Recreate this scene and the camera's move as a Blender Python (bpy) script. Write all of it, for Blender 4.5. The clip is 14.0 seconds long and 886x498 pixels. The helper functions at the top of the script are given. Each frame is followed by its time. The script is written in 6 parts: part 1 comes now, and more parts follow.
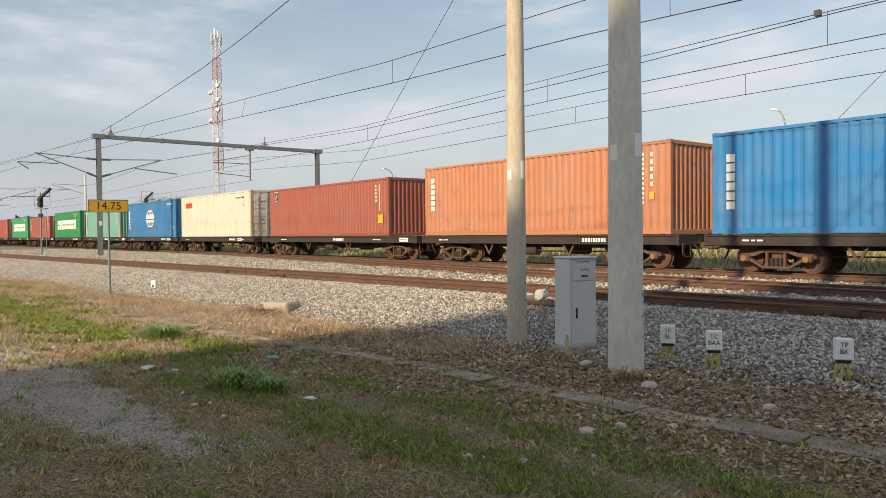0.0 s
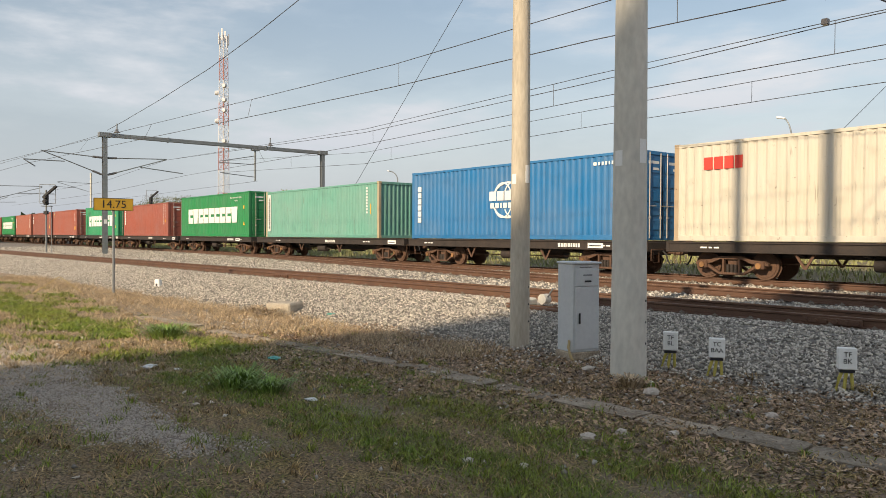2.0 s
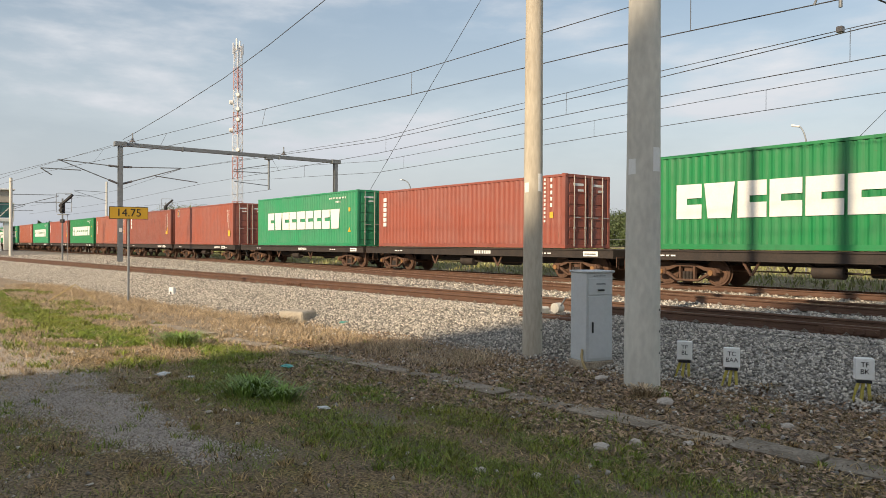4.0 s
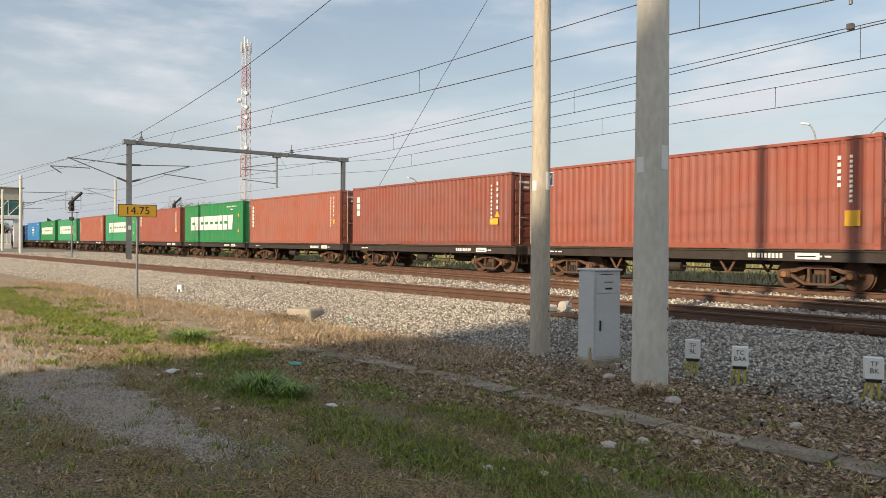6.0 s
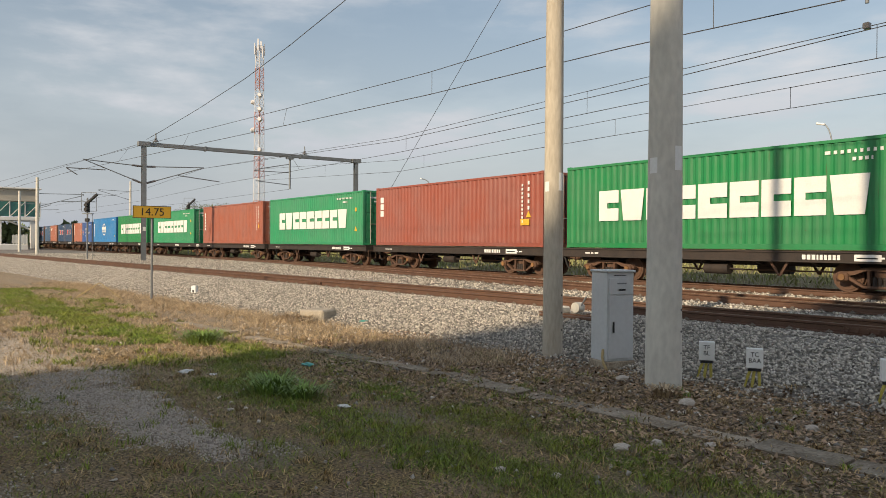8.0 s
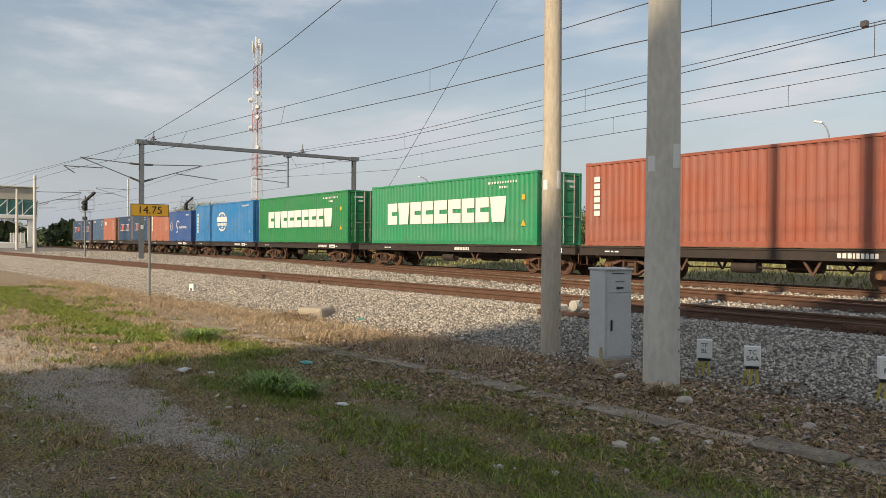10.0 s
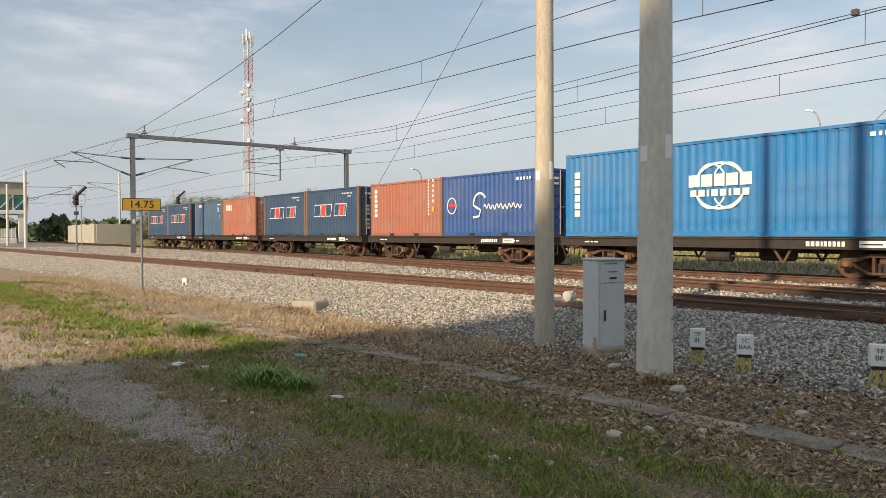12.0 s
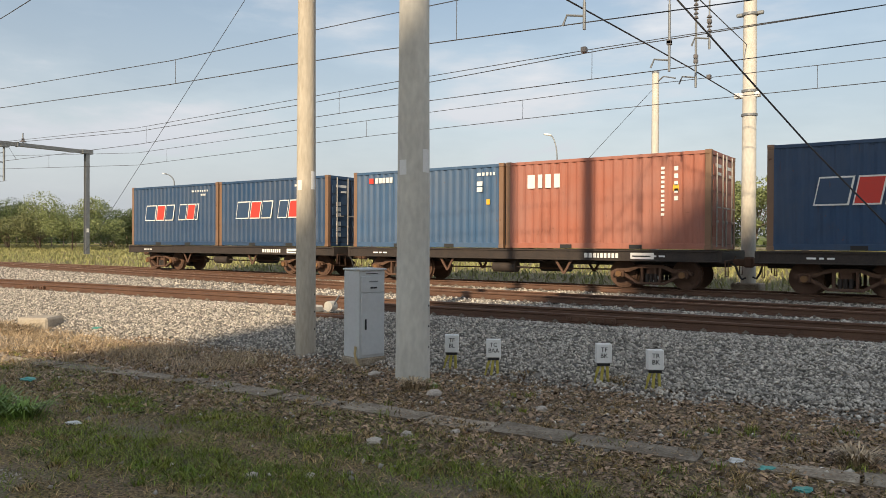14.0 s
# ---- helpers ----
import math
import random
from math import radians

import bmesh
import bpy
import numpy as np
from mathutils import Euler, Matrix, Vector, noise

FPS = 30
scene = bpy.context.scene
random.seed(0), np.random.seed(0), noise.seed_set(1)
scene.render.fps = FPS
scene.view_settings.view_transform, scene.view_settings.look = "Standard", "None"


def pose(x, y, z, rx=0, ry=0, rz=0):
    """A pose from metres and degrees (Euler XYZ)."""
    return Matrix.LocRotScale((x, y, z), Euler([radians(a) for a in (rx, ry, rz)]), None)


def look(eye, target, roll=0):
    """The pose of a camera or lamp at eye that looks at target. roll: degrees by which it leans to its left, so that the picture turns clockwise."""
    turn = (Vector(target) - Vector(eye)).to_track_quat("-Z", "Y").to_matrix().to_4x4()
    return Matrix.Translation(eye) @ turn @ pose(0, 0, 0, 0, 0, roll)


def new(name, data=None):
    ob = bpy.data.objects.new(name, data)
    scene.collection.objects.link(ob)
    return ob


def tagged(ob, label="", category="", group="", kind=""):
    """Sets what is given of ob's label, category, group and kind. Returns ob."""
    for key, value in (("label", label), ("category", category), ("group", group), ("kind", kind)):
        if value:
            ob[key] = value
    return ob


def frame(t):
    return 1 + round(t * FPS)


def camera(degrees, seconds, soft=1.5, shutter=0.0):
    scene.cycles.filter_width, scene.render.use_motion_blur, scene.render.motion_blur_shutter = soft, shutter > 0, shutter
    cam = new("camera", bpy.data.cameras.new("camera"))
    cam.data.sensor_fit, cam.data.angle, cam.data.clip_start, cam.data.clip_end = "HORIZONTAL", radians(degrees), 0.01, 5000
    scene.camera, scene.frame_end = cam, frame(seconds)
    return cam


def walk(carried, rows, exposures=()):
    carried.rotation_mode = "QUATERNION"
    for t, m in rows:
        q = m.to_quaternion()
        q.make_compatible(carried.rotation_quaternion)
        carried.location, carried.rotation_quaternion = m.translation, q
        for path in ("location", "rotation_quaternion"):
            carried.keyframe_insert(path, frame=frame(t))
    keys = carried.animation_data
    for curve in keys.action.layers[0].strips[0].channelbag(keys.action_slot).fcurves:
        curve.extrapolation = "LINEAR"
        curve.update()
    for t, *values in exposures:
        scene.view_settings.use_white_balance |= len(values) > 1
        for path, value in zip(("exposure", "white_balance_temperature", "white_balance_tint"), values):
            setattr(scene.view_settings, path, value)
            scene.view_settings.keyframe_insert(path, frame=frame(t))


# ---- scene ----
# ---- camera and its walk ----
cam = camera(61.8, 14.0, soft=0.85)
EYE, EXPOSURE = 1.85, 0.22
ROWS = [(0, 51.15, -1.26, 0.57), (0.5, 50.92, -0.70, 0.27), (1, 51.13, -0.64, 0.10), (1.5, 51.28, -0.70, -0.02),
        (2, 51.45, -1.01, -0.28), (2.5, 51.39, -0.81, -0.24), (3, 51.93, -0.45, -0.22), (5.5, 52.76, -0.46, -0.39),
        (6, 53.00, -0.51, -0.40), (6.5, 53.24, -0.53, -0.40), (7, 53.30, -0.44, -0.52), (7.5, 53.75, -0.35, -0.32),
        (8, 53.97, -0.43, -0.40), (10.5, 53.75, -0.67, -0.30), (11, 53.61, -0.81, 0.00), (11.5, 53.61, -1.02, 0.12),
        (12, 53.30, -1.21, 0.12), (12.5, 52.77, -0.98, 0.09), (13, 52.85, -1.25, 0.24), (13.1, 52.97, -1.38, 0.31),
        (13.2, 52.76, -1.26, 0.40), (13.3, 51.97, -1.06, 0.27), (13.4, 51.00, -0.87, 0.04), (13.5, 49.83, -0.65, -0.45),
        (13.6, 48.32, -0.70, -0.76), (13.7, 46.36, -0.62, -0.95), (13.8, 43.19, -0.58, -0.91), (13.9, 39.22, -0.42, -0.80),
        (14, 35.01, -0.39, -0.31)]
walk(cam, [(t, pose(0, 0, EYE, 90 + pitch, roll, yaw)) for t, yaw, pitch, roll in ROWS], [(0, EXPOSURE), (6.5, EXPOSURE), (8, EXPOSURE - 0.2), (11, EXPOSURE - 0.15), (12.5, EXPOSURE), (14, EXPOSURE)])

# ---- world and sun ----
SUN_WAY = Vector((-0.22, 1.0, -0.5)).normalized()      # the way the light travels
world = bpy.data.worlds.new("world")
scene.world = world
world.use_nodes = True
wn, wl = world.node_tree.nodes, world.node_tree.links
wn.clear()
w_out, w_bg = wn.new("ShaderNodeOutputWorld"), wn.new("ShaderNodeBackground")
sky = wn.new("ShaderNodeTexSky")
sky.sky_type, sky.sun_disc = "NISHITA", False
sky.sun_elevation = math.asin(-SUN_WAY.z)
sky.sun_rotation = math.atan2(-SUN_WAY.x, -SUN_WAY.y)
sky.dust_density, sky.air_density = 0.7, 1.3
w_co, w_map, w_no, w_ramp, w_mix = (wn.new("ShaderNodeTexCoord"), wn.new("ShaderNodeMapping"), wn.new("ShaderNodeTexNoise"),
                                    wn.new("ShaderNodeValToRGB"), wn.new("ShaderNodeMix"))
w_map.inputs["Scale"].default_value = (1.0, 1.0, 3.6)
w_map.inputs["Location"].default_value = (0.35, 0.2, 0.3)
w_no.inputs["Scale"].default_value, w_no.inputs["Detail"].default_value, w_no.inputs["Roughness"].default_value = 2.9, 9.0, 0.56
w_ramp.color_ramp.elements[0].position, w_ramp.color_ramp.elements[0].color = 0.40, (0.10, 0.10, 0.10, 1)
w_ramp.color_ramp.elements[1].position, w_ramp.color_ramp.elements[1].color = 0.66, (1.0, 1.0, 1.0, 1)
# thin cloud: grey-blue veil, whiter where it is thick; the veil closes towards the horizon
w_sep, w_low, w_max, w_veil = (wn.new("ShaderNodeSeparateXYZ"), wn.new("ShaderNodeMapRange"), wn.new("ShaderNodeMath"), wn.new("ShaderNodeMix"))
for key, value in (("From Min", 0.0), ("From Max", 0.36), ("To Min", 1.0), ("To Max", 0.16)):
    w_low.inputs[key].default_value = value
w_max.operation = "MAXIMUM"
w_rise, w_thick = wn.new("ShaderNodeMapRange"), wn.new("ShaderNodeMath")
for key, value in (("From Min", 0.02), ("From Max", 0.34), ("To Min", 0.12), ("To Max", 1.0)):
    w_rise.inputs[key].default_value = value
w_thick.operation = "MULTIPLY"
w_veil.data_type = w_mix.data_type = "RGBA"
w_veil.inputs["A"].default_value, w_veil.inputs["B"].default_value = (4.15, 4.48, 5.05, 1), (7.6, 7.7, 7.9, 1)
w_bg.inputs["Strength"].default_value = 0.104
wl.new(w_co.outputs["Generated"], w_map.inputs["Vector"])
wl.new(w_co.outputs["Generated"], w_sep.inputs["Vector"])
wl.new(w_map.outputs["Vector"], w_no.inputs["Vector"])
wl.new(w_no.outputs["Fac"], w_ramp.inputs["Fac"])
wl.new(w_sep.outputs["Z"], w_low.inputs["Value"])
wl.new(w_low.outputs["Result"], w_max.inputs[0])
wl.new(w_ramp.outputs["Color"], w_max.inputs[1])
wl.new(w_sep.outputs["Z"], w_rise.inputs["Value"])
wl.new(w_ramp.outputs["Color"], w_thick.inputs[0])
wl.new(w_rise.outputs["Result"], w_thick.inputs[1])
wl.new(w_thick.outputs[0], w_veil.inputs["Factor"])
wl.new(w_max.outputs[0], w_mix.inputs["Factor"])
wl.new(sky.outputs["Color"], w_mix.inputs["A"])
wl.new(w_veil.outputs["Result"], w_mix.inputs["B"])
wl.new(w_mix.outputs["Result"], w_bg.inputs["Color"])
wl.new(w_bg.outputs["Background"], w_out.inputs["Surface"])
sun_data = bpy.data.lights.new("sun", "SUN")
sun_data.energy, sun_data.angle, sun_data.color = 4.6, radians(1.3), (1.0, 0.80, 0.56)
sun = new("sun", sun_data)
sun.matrix_world = look((0, 0, 30), Vector((0, 0, 30)) + SUN_WAY)


# ---- materials ----
def material(name, base, second=None, rough=0.7, metal=0.0, scale=3.0, fine=40.0, amount=0.5, bump=0.15, spread=0.0,
             island=0.0, stretch=(1, 1, 1)):
    """A surface that varies between two colours at two scales, with fine relief."""
    m = bpy.data.materials.new(name)
    m.use_nodes = True
    n, l = m.node_tree.nodes, m.node_tree.links
    b = n["Principled BSDF"]
    second = second or tuple(c * 0.6 for c in base)
    co, mp = n.new("ShaderNodeTexCoord"), n.new("ShaderNodeMapping")
    mp.inputs["Scale"].default_value = stretch
    l.new(co.outputs["Object"], mp.inputs["Vector"])
    big, small = n.new("ShaderNodeTexNoise"), n.new("ShaderNodeTexNoise")
    big.inputs["Scale"].default_value, big.inputs["Detail"].default_value = scale, 5
    small.inputs["Scale"].default_value, small.inputs["Detail"].default_value = fine, 4
    for t in (big, small):
        l.new(mp.outputs["Vector"], t.inputs["Vector"])
    add = n.new("ShaderNodeMath")
    add.operation = "ADD"
    l.new(big.outputs["Fac"], add.inputs[0])
    l.new(small.outputs["Fac"], add.inputs[1])
    ramp = n.new("ShaderNodeMapRange")
    ramp.inputs["From Min"].default_value, ramp.inputs["From Max"].default_value = 1.0 - 0.38, 1.0 + 0.38
    ramp.inputs["To Max"].default_value = amount * 2
    l.new(add.outputs[0], ramp.inputs["Value"])
    mix = n.new("ShaderNodeMix")
    mix.data_type = "RGBA"
    mix.inputs["A"].default_value, mix.inputs["B"].default_value = (*base, 1), (*second, 1)
    l.new(ramp.outputs["Result"], mix.inputs["Factor"])
    colour = mix.outputs["Result"]
    if spread or island:
        hsv, mr = n.new("ShaderNodeHueSaturation"), n.new("ShaderNodeMapRange")
        src = n.new("ShaderNodeObjectInfo").outputs["Random"] if spread else n.new("ShaderNodeNewGeometry").outputs["Random Per Island"]
        k = spread or island
        mr.inputs["To Min"].default_value, mr.inputs["To Max"].default_value = 1 - k, 1 + k
        l.new(src, mr.inputs["Value"])
        l.new(mr.outputs["Result"], hsv.inputs["Value"])
        l.new(colour, hsv.inputs["Color"])
        colour = hsv.outputs["Color"]
    l.new(colour, b.inputs["Base Color"])
    b.inputs["Roughness"].default_value, b.inputs["Metallic"].default_value = rough, metal
    if bump:
        bp = n.new("ShaderNodeBump")
        bp.inputs["Strength"].default_value, bp.inputs["Distance"].default_value = bump, 0.02
        l.new(small.outputs["Fac"], bp.inputs["Height"])
        l.new(bp.outputs["Normal"], b.inputs["Normal"])
    return m


def container_paint(name, base, rust=0.5):
    """Sun-faded enamel on steel with dirt streaks running down and rust freckles."""
    m = bpy.data.materials.new(name)
    m.use_nodes = True
    n, l = m.node_tree.nodes, m.node_tree.links
    b = n["Principled BSDF"]
    co, mp = n.new("ShaderNodeTexCoord"), n.new("ShaderNodeMapping")
    mp.inputs["Scale"].default_value = (5.0, 5.0, 0.45)
    l.new(co.outputs["Object"], mp.inputs["Vector"])
    info = n.new("ShaderNodeObjectInfo")
    shift = n.new("ShaderNodeMath")
    shift.operation = "MULTIPLY"
    shift.inputs[1].default_value = 40.0
    l.new(info.outputs["Random"], shift.inputs[0])

    def tex(scale, detail, vector):
        t = n.new("ShaderNodeTexNoise")
        t.noise_dimensions = "4D"
        t.inputs["Scale"].default_value, t.inputs["Detail"].default_value = scale, detail
        l.new(vector, t.inputs["Vector"])
        l.new(shift.outputs[0], t.inputs["W"])
        return t.outputs["Fac"]

    def mapped(value, a, c, lo, hi):
        r = n.new("ShaderNodeMapRange")
        for key, v in (("From Min", a), ("From Max", c), ("To Min", lo), ("To Max", hi)):
            r.inputs[key].default_value = v
        l.new(value, r.inputs["Value"])
        return r.outputs["Result"]

    def blend(fac, a, colour):
        x = n.new("ShaderNodeMix")
        x.data_type = "RGBA"
        l.new(fac, x.inputs["Factor"])
        if isinstance(a, tuple):
            x.inputs["A"].default_value = (*a, 1)
        else:
            l.new(a, x.inputs["A"])
        x.inputs["B"].default_value = (*colour, 1)
        return x.outputs["Result"]

    grey = sum(base) / 3
    faded = tuple(0.72 * c + 0.28 * (grey * 1.1 + 0.05) for c in base)
    c = blend(mapped(tex(0.7, 4, co.outputs["Object"]), 0.35, 0.7, 0, 0.8), base, faded)
    c = blend(mapped(tex(1.4, 5, mp.outputs["Vector"]), 0.5, 0.8, 0, 0.45), c, tuple(x * 0.5 + 0.012 for x in base))
    c = blend(mapped(tex(1.15, 3, co.outputs["Object"]), 0.60, 0.68, 0, 0.4), c, tuple(x * 0.62 + 0.01 for x in base))
    c = blend(mapped(tex(2.6, 6, mp.outputs["Vector"]), 0.66, 0.74, 0, 0.3 + 0.5 * rust), c, (0.10, 0.042, 0.02))
    c = blend(mapped(tex(9.0, 6, co.outputs["Object"]), 0.66, 0.72, 0, rust), c, (0.11, 0.045, 0.02))
    l.new(c, b.inputs["Base Color"])
    l.new(mapped(tex(3.0, 4, co.outputs["Object"]), 0.3, 0.7, 0.42, 0.65), b.inputs["Roughness"])
    bp = n.new("ShaderNodeBump")
    bp.inputs["Strength"].default_value, bp.inputs["Distance"].default_value = 0.3, 0.04
    l.new(tex(1.6, 3, co.outputs["Object"]), bp.inputs["Height"])
    l.new(bp.outputs["Normal"], b.inputs["Normal"])
    return m


PAINT = {k: container_paint("paint_" + k, v, r) for k, (v, r) in {
    "cyan": ((0.011, 0.185, 0.46), 0.25), "orange": ((0.47, 0.185, 0.085), 0.3), "red": ((0.31, 0.08, 0.047), 0.3),
    "cream": ((0.60, 0.55, 0.44), 0.6), "worn_cream": ((0.42, 0.31, 0.19), 1.0), "blue": ((0.008, 0.155, 0.38), 0.3), "teal": ((0.13, 0.345, 0.27), 0.4),
    "green": ((0.008, 0.215, 0.06), 0.25), "brown": ((0.30, 0.075, 0.045), 0.35), "rust": ((0.33, 0.095, 0.053), 0.35), "maroon": ((0.25, 0.068, 0.043), 0.45),
    "rusty_edge": ((0.22, 0.12, 0.062), 1.0), "tan_edge": ((0.43, 0.345, 0.20), 0.25),
    "pale_green": ((0.02, 0.27, 0.11), 0.35), "navy": ((0.018, 0.058, 0.13), 0.35), "royal": ((0.022, 0.085, 0.29), 0.3),
    "slate": ((0.045, 0.105, 0.20), 0.35), "terracotta": ((0.37, 0.125, 0.075), 0.35)}.items()}
WHITE = material("white_lettering", (0.82, 0.82, 0.78), (0.6, 0.6, 0.57), 0.6, fine=20, amount=0.3, bump=0)
RED_MARK = material("red_lettering", (0.65, 0.05, 0.03), (0.5, 0.06, 0.05), 0.6, fine=20, amount=0.3, bump=0)
YELLOW_MARK = material("yellow_sticker", (0.85, 0.45, 0.02), (0.7, 0.4, 0.05), 0.6, bump=0)
BLUE_MARK = material("navy_sticker", (0.02, 0.03, 0.12), None, 0.6, bump=0)
BLACK = material("black_lettering", (0.012, 0.012, 0.012), None, 0.6, bump=0)
STEEL = material("galvanised_rod", (0.5, 0.5, 0.48), (0.3, 0.25, 0.2), 0.5, 0.3, fine=30)
GASKET = material("door_gasket", (0.03, 0.03, 0.03), None, 0.8, bump=0)
WAGON = material("wagon_black", (0.018, 0.016, 0.015), (0.05, 0.036, 0.028), 0.75, 0.0, scale=2.5, fine=30, amount=0.6, bump=0.3)
RUST = material("bogie_rust", (0.075, 0.042, 0.028), (0.14, 0.075, 0.045), 0.8, 0.0, scale=5, fine=50, bump=0.4)
AXLE = material("axle_cap_ochre", (0.27, 0.14, 0.045), (0.14, 0.07, 0.035), 0.7, scale=8, spread=0.35)
# rust darkened for the shade under the head; worn tops brightened for sun glints
RAIL = material("rusty_rail", (0.08, 0.042, 0.028), (0.16, 0.085, 0.05), 0.65, 0.15, scale=3, fine=60, bump=0.3)
RAIL_TOP = material("worn_glint_rail_head", (0.58, 0.38, 0.23), (0.40, 0.22, 0.12), 0.42, 0.45, scale=2, fine=40, bump=0.05)
CONCRETE = material("spun_concrete", (0.72, 0.69, 0.605), (0.50, 0.48, 0.42), 0.85, scale=1.5, fine=9, amount=0.5, bump=0.1, stretch=(1.6, 1.6, 0.7))
TAN_CONCRETE = material("weathered_tan_concrete", (0.60, 0.545, 0.44), (0.40, 0.35, 0.275), 0.88, scale=2.0, fine=12, amount=0.55, bump=0.12, stretch=(2.2, 2.2, 0.5))
SLEEPER = material("concrete_sleeper", (0.24, 0.21, 0.18), (0.16, 0.13, 0.10), 0.9, scale=4, fine=40, bump=0.3)
SLAB = material("old_concrete_slab", (0.46, 0.395, 0.30), (0.19, 0.15, 0.105), 0.95, scale=3.5, fine=35, amount=0.65, bump=0.6, spread=0.28)
GALV = material("galvanised_steel", (0.26, 0.28, 0.29), (0.17, 0.18, 0.19), 0.55, 0.35, scale=4, fine=30)
CABINET = material("cabinet_grey_paint", (0.60, 0.62, 0.62), (0.48, 0.50, 0.50), 0.5, scale=2, fine=20, amount=0.35, bump=0.05)
PLATE = material("white_plate", (0.86, 0.86, 0.83), (0.74, 0.73, 0.69), 0.6, scale=6, fine=30, amount=0.4, bump=0.05)
YELLOW = material("yellow_sign_paint", (0.52, 0.31, 0.02), (0.42, 0.25, 0.03), 0.5, scale=6, amount=0.3, bump=0.05)
HOSE = material("yellow_cable_hose", (0.52, 0.44, 0.07), (0.35, 0.30, 0.08), 0.6, scale=8)
WIRE = material("overhead_wire", (0.085, 0.085, 0.09), None, 0.6, 0.3, bump=0)
INSULATOR = material("brown_grey_insulator", (0.18, 0.17, 0.17), None, 0.35, scale=10)
RED_TOWER = material("tower_red_paint", (0.42, 0.15, 0.11), (0.5, 0.26, 0.21), 0.6)
WHITE_TOWER = material("tower_white_paint", (0.72, 0.72, 0.72), (0.6, 0.58, 0.58), 0.6)
DARK = material("signal_black", (0.02, 0.02, 0.022), None, 0.6)
WALL = material("cream_render", (0.47, 0.44, 0.37), (0.34, 0.32, 0.27), 0.9, scale=0.6, fine=12)
BRIDGE_WHITE = material("bridge_white_paint", (0.72, 0.72, 0.68), (0.6, 0.6, 0.57), 0.8, scale=0.5, fine=8)
GREEN_GLASS = material("tinted_green_glass", (0.03, 0.12, 0.10), (0.05, 0.16, 0.14), 0.12, scale=0.4, bump=0)
# pale so that the added shade block bounces light onto the poles
PALE_WALL = material("pale_bounce_wall", (0.74, 0.70, 0.62), (0.60, 0.56, 0.49), 0.9, scale=0.5, fine=12)
BARK = material("bark", (0.16, 0.12, 0.085), (0.09, 0.07, 0.05), 0.95, scale=3, fine=25, bump=0.6)
TRASH_WHITE = material("crumpled_white_plastic", (0.75, 0.75, 0.72), None, 0.5, scale=15, amount=0.3)
TRASH_GREEN = material("turquoise_plastic", (0.10, 0.40, 0.34), (0.05, 0.28, 0.24), 0.45, scale=15)
BAMBOO = material("bamboo_cane", (0.50, 0.38, 0.17), (0.38, 0.28, 0.13), 0.6, scale=6)
STONE = material("ballast_stone", (0.58, 0.53, 0.455), (0.30, 0.275, 0.235), 0.95, scale=8, fine=60, bump=0.3, island=0.6)
ROCK = material("loose_rock", (0.60, 0.53, 0.445), (0.38, 0.33, 0.275), 0.95, scale=9, fine=50, bump=0.4)
# coloured darker than the stones to give the shade in the gaps between them
BED = material("ballast_bed", (0.34, 0.31, 0.265), (0.10, 0.09, 0.078), 0.95, scale=9, fine=22, amount=0.6, bump=0.9)


def leaf_material(name, a, c, island=0.35):
    m = material(name, a, c, 0.6, scale=0.7, fine=5, bump=0, island=island)
    b = m.node_tree.nodes["Principled BSDF"]
    b.inputs["Transmission Weight"].default_value = 0.0
    b.inputs["Subsurface Weight"].default_value = 0.0
    return m


LEAF = [leaf_material("foliage_dark", (0.06, 0.095, 0.03), (0.095, 0.12, 0.045)),
        leaf_material("foliage_olive", (0.15, 0.16, 0.055), (0.11, 0.125, 0.05)),
        leaf_material("foliage_fresh", (0.15, 0.20, 0.06), (0.21, 0.23, 0.10))]
TUFT = leaf_material("long_tuft_grass", (0.16, 0.28, 0.05), (0.24, 0.30, 0.07), 0.5)
GRASS = leaf_material("green_grass", (0.13, 0.22, 0.02), (0.27, 0.26, 0.045), 0.65)
STRAW = leaf_material("dry_straw_grass", (0.52, 0.40, 0.25), (0.33, 0.245, 0.15), 0.55)
LITTER = leaf_material("dry_litter", (0.45, 0.32, 0.145), (0.18, 0.12, 0.05), 0.85)


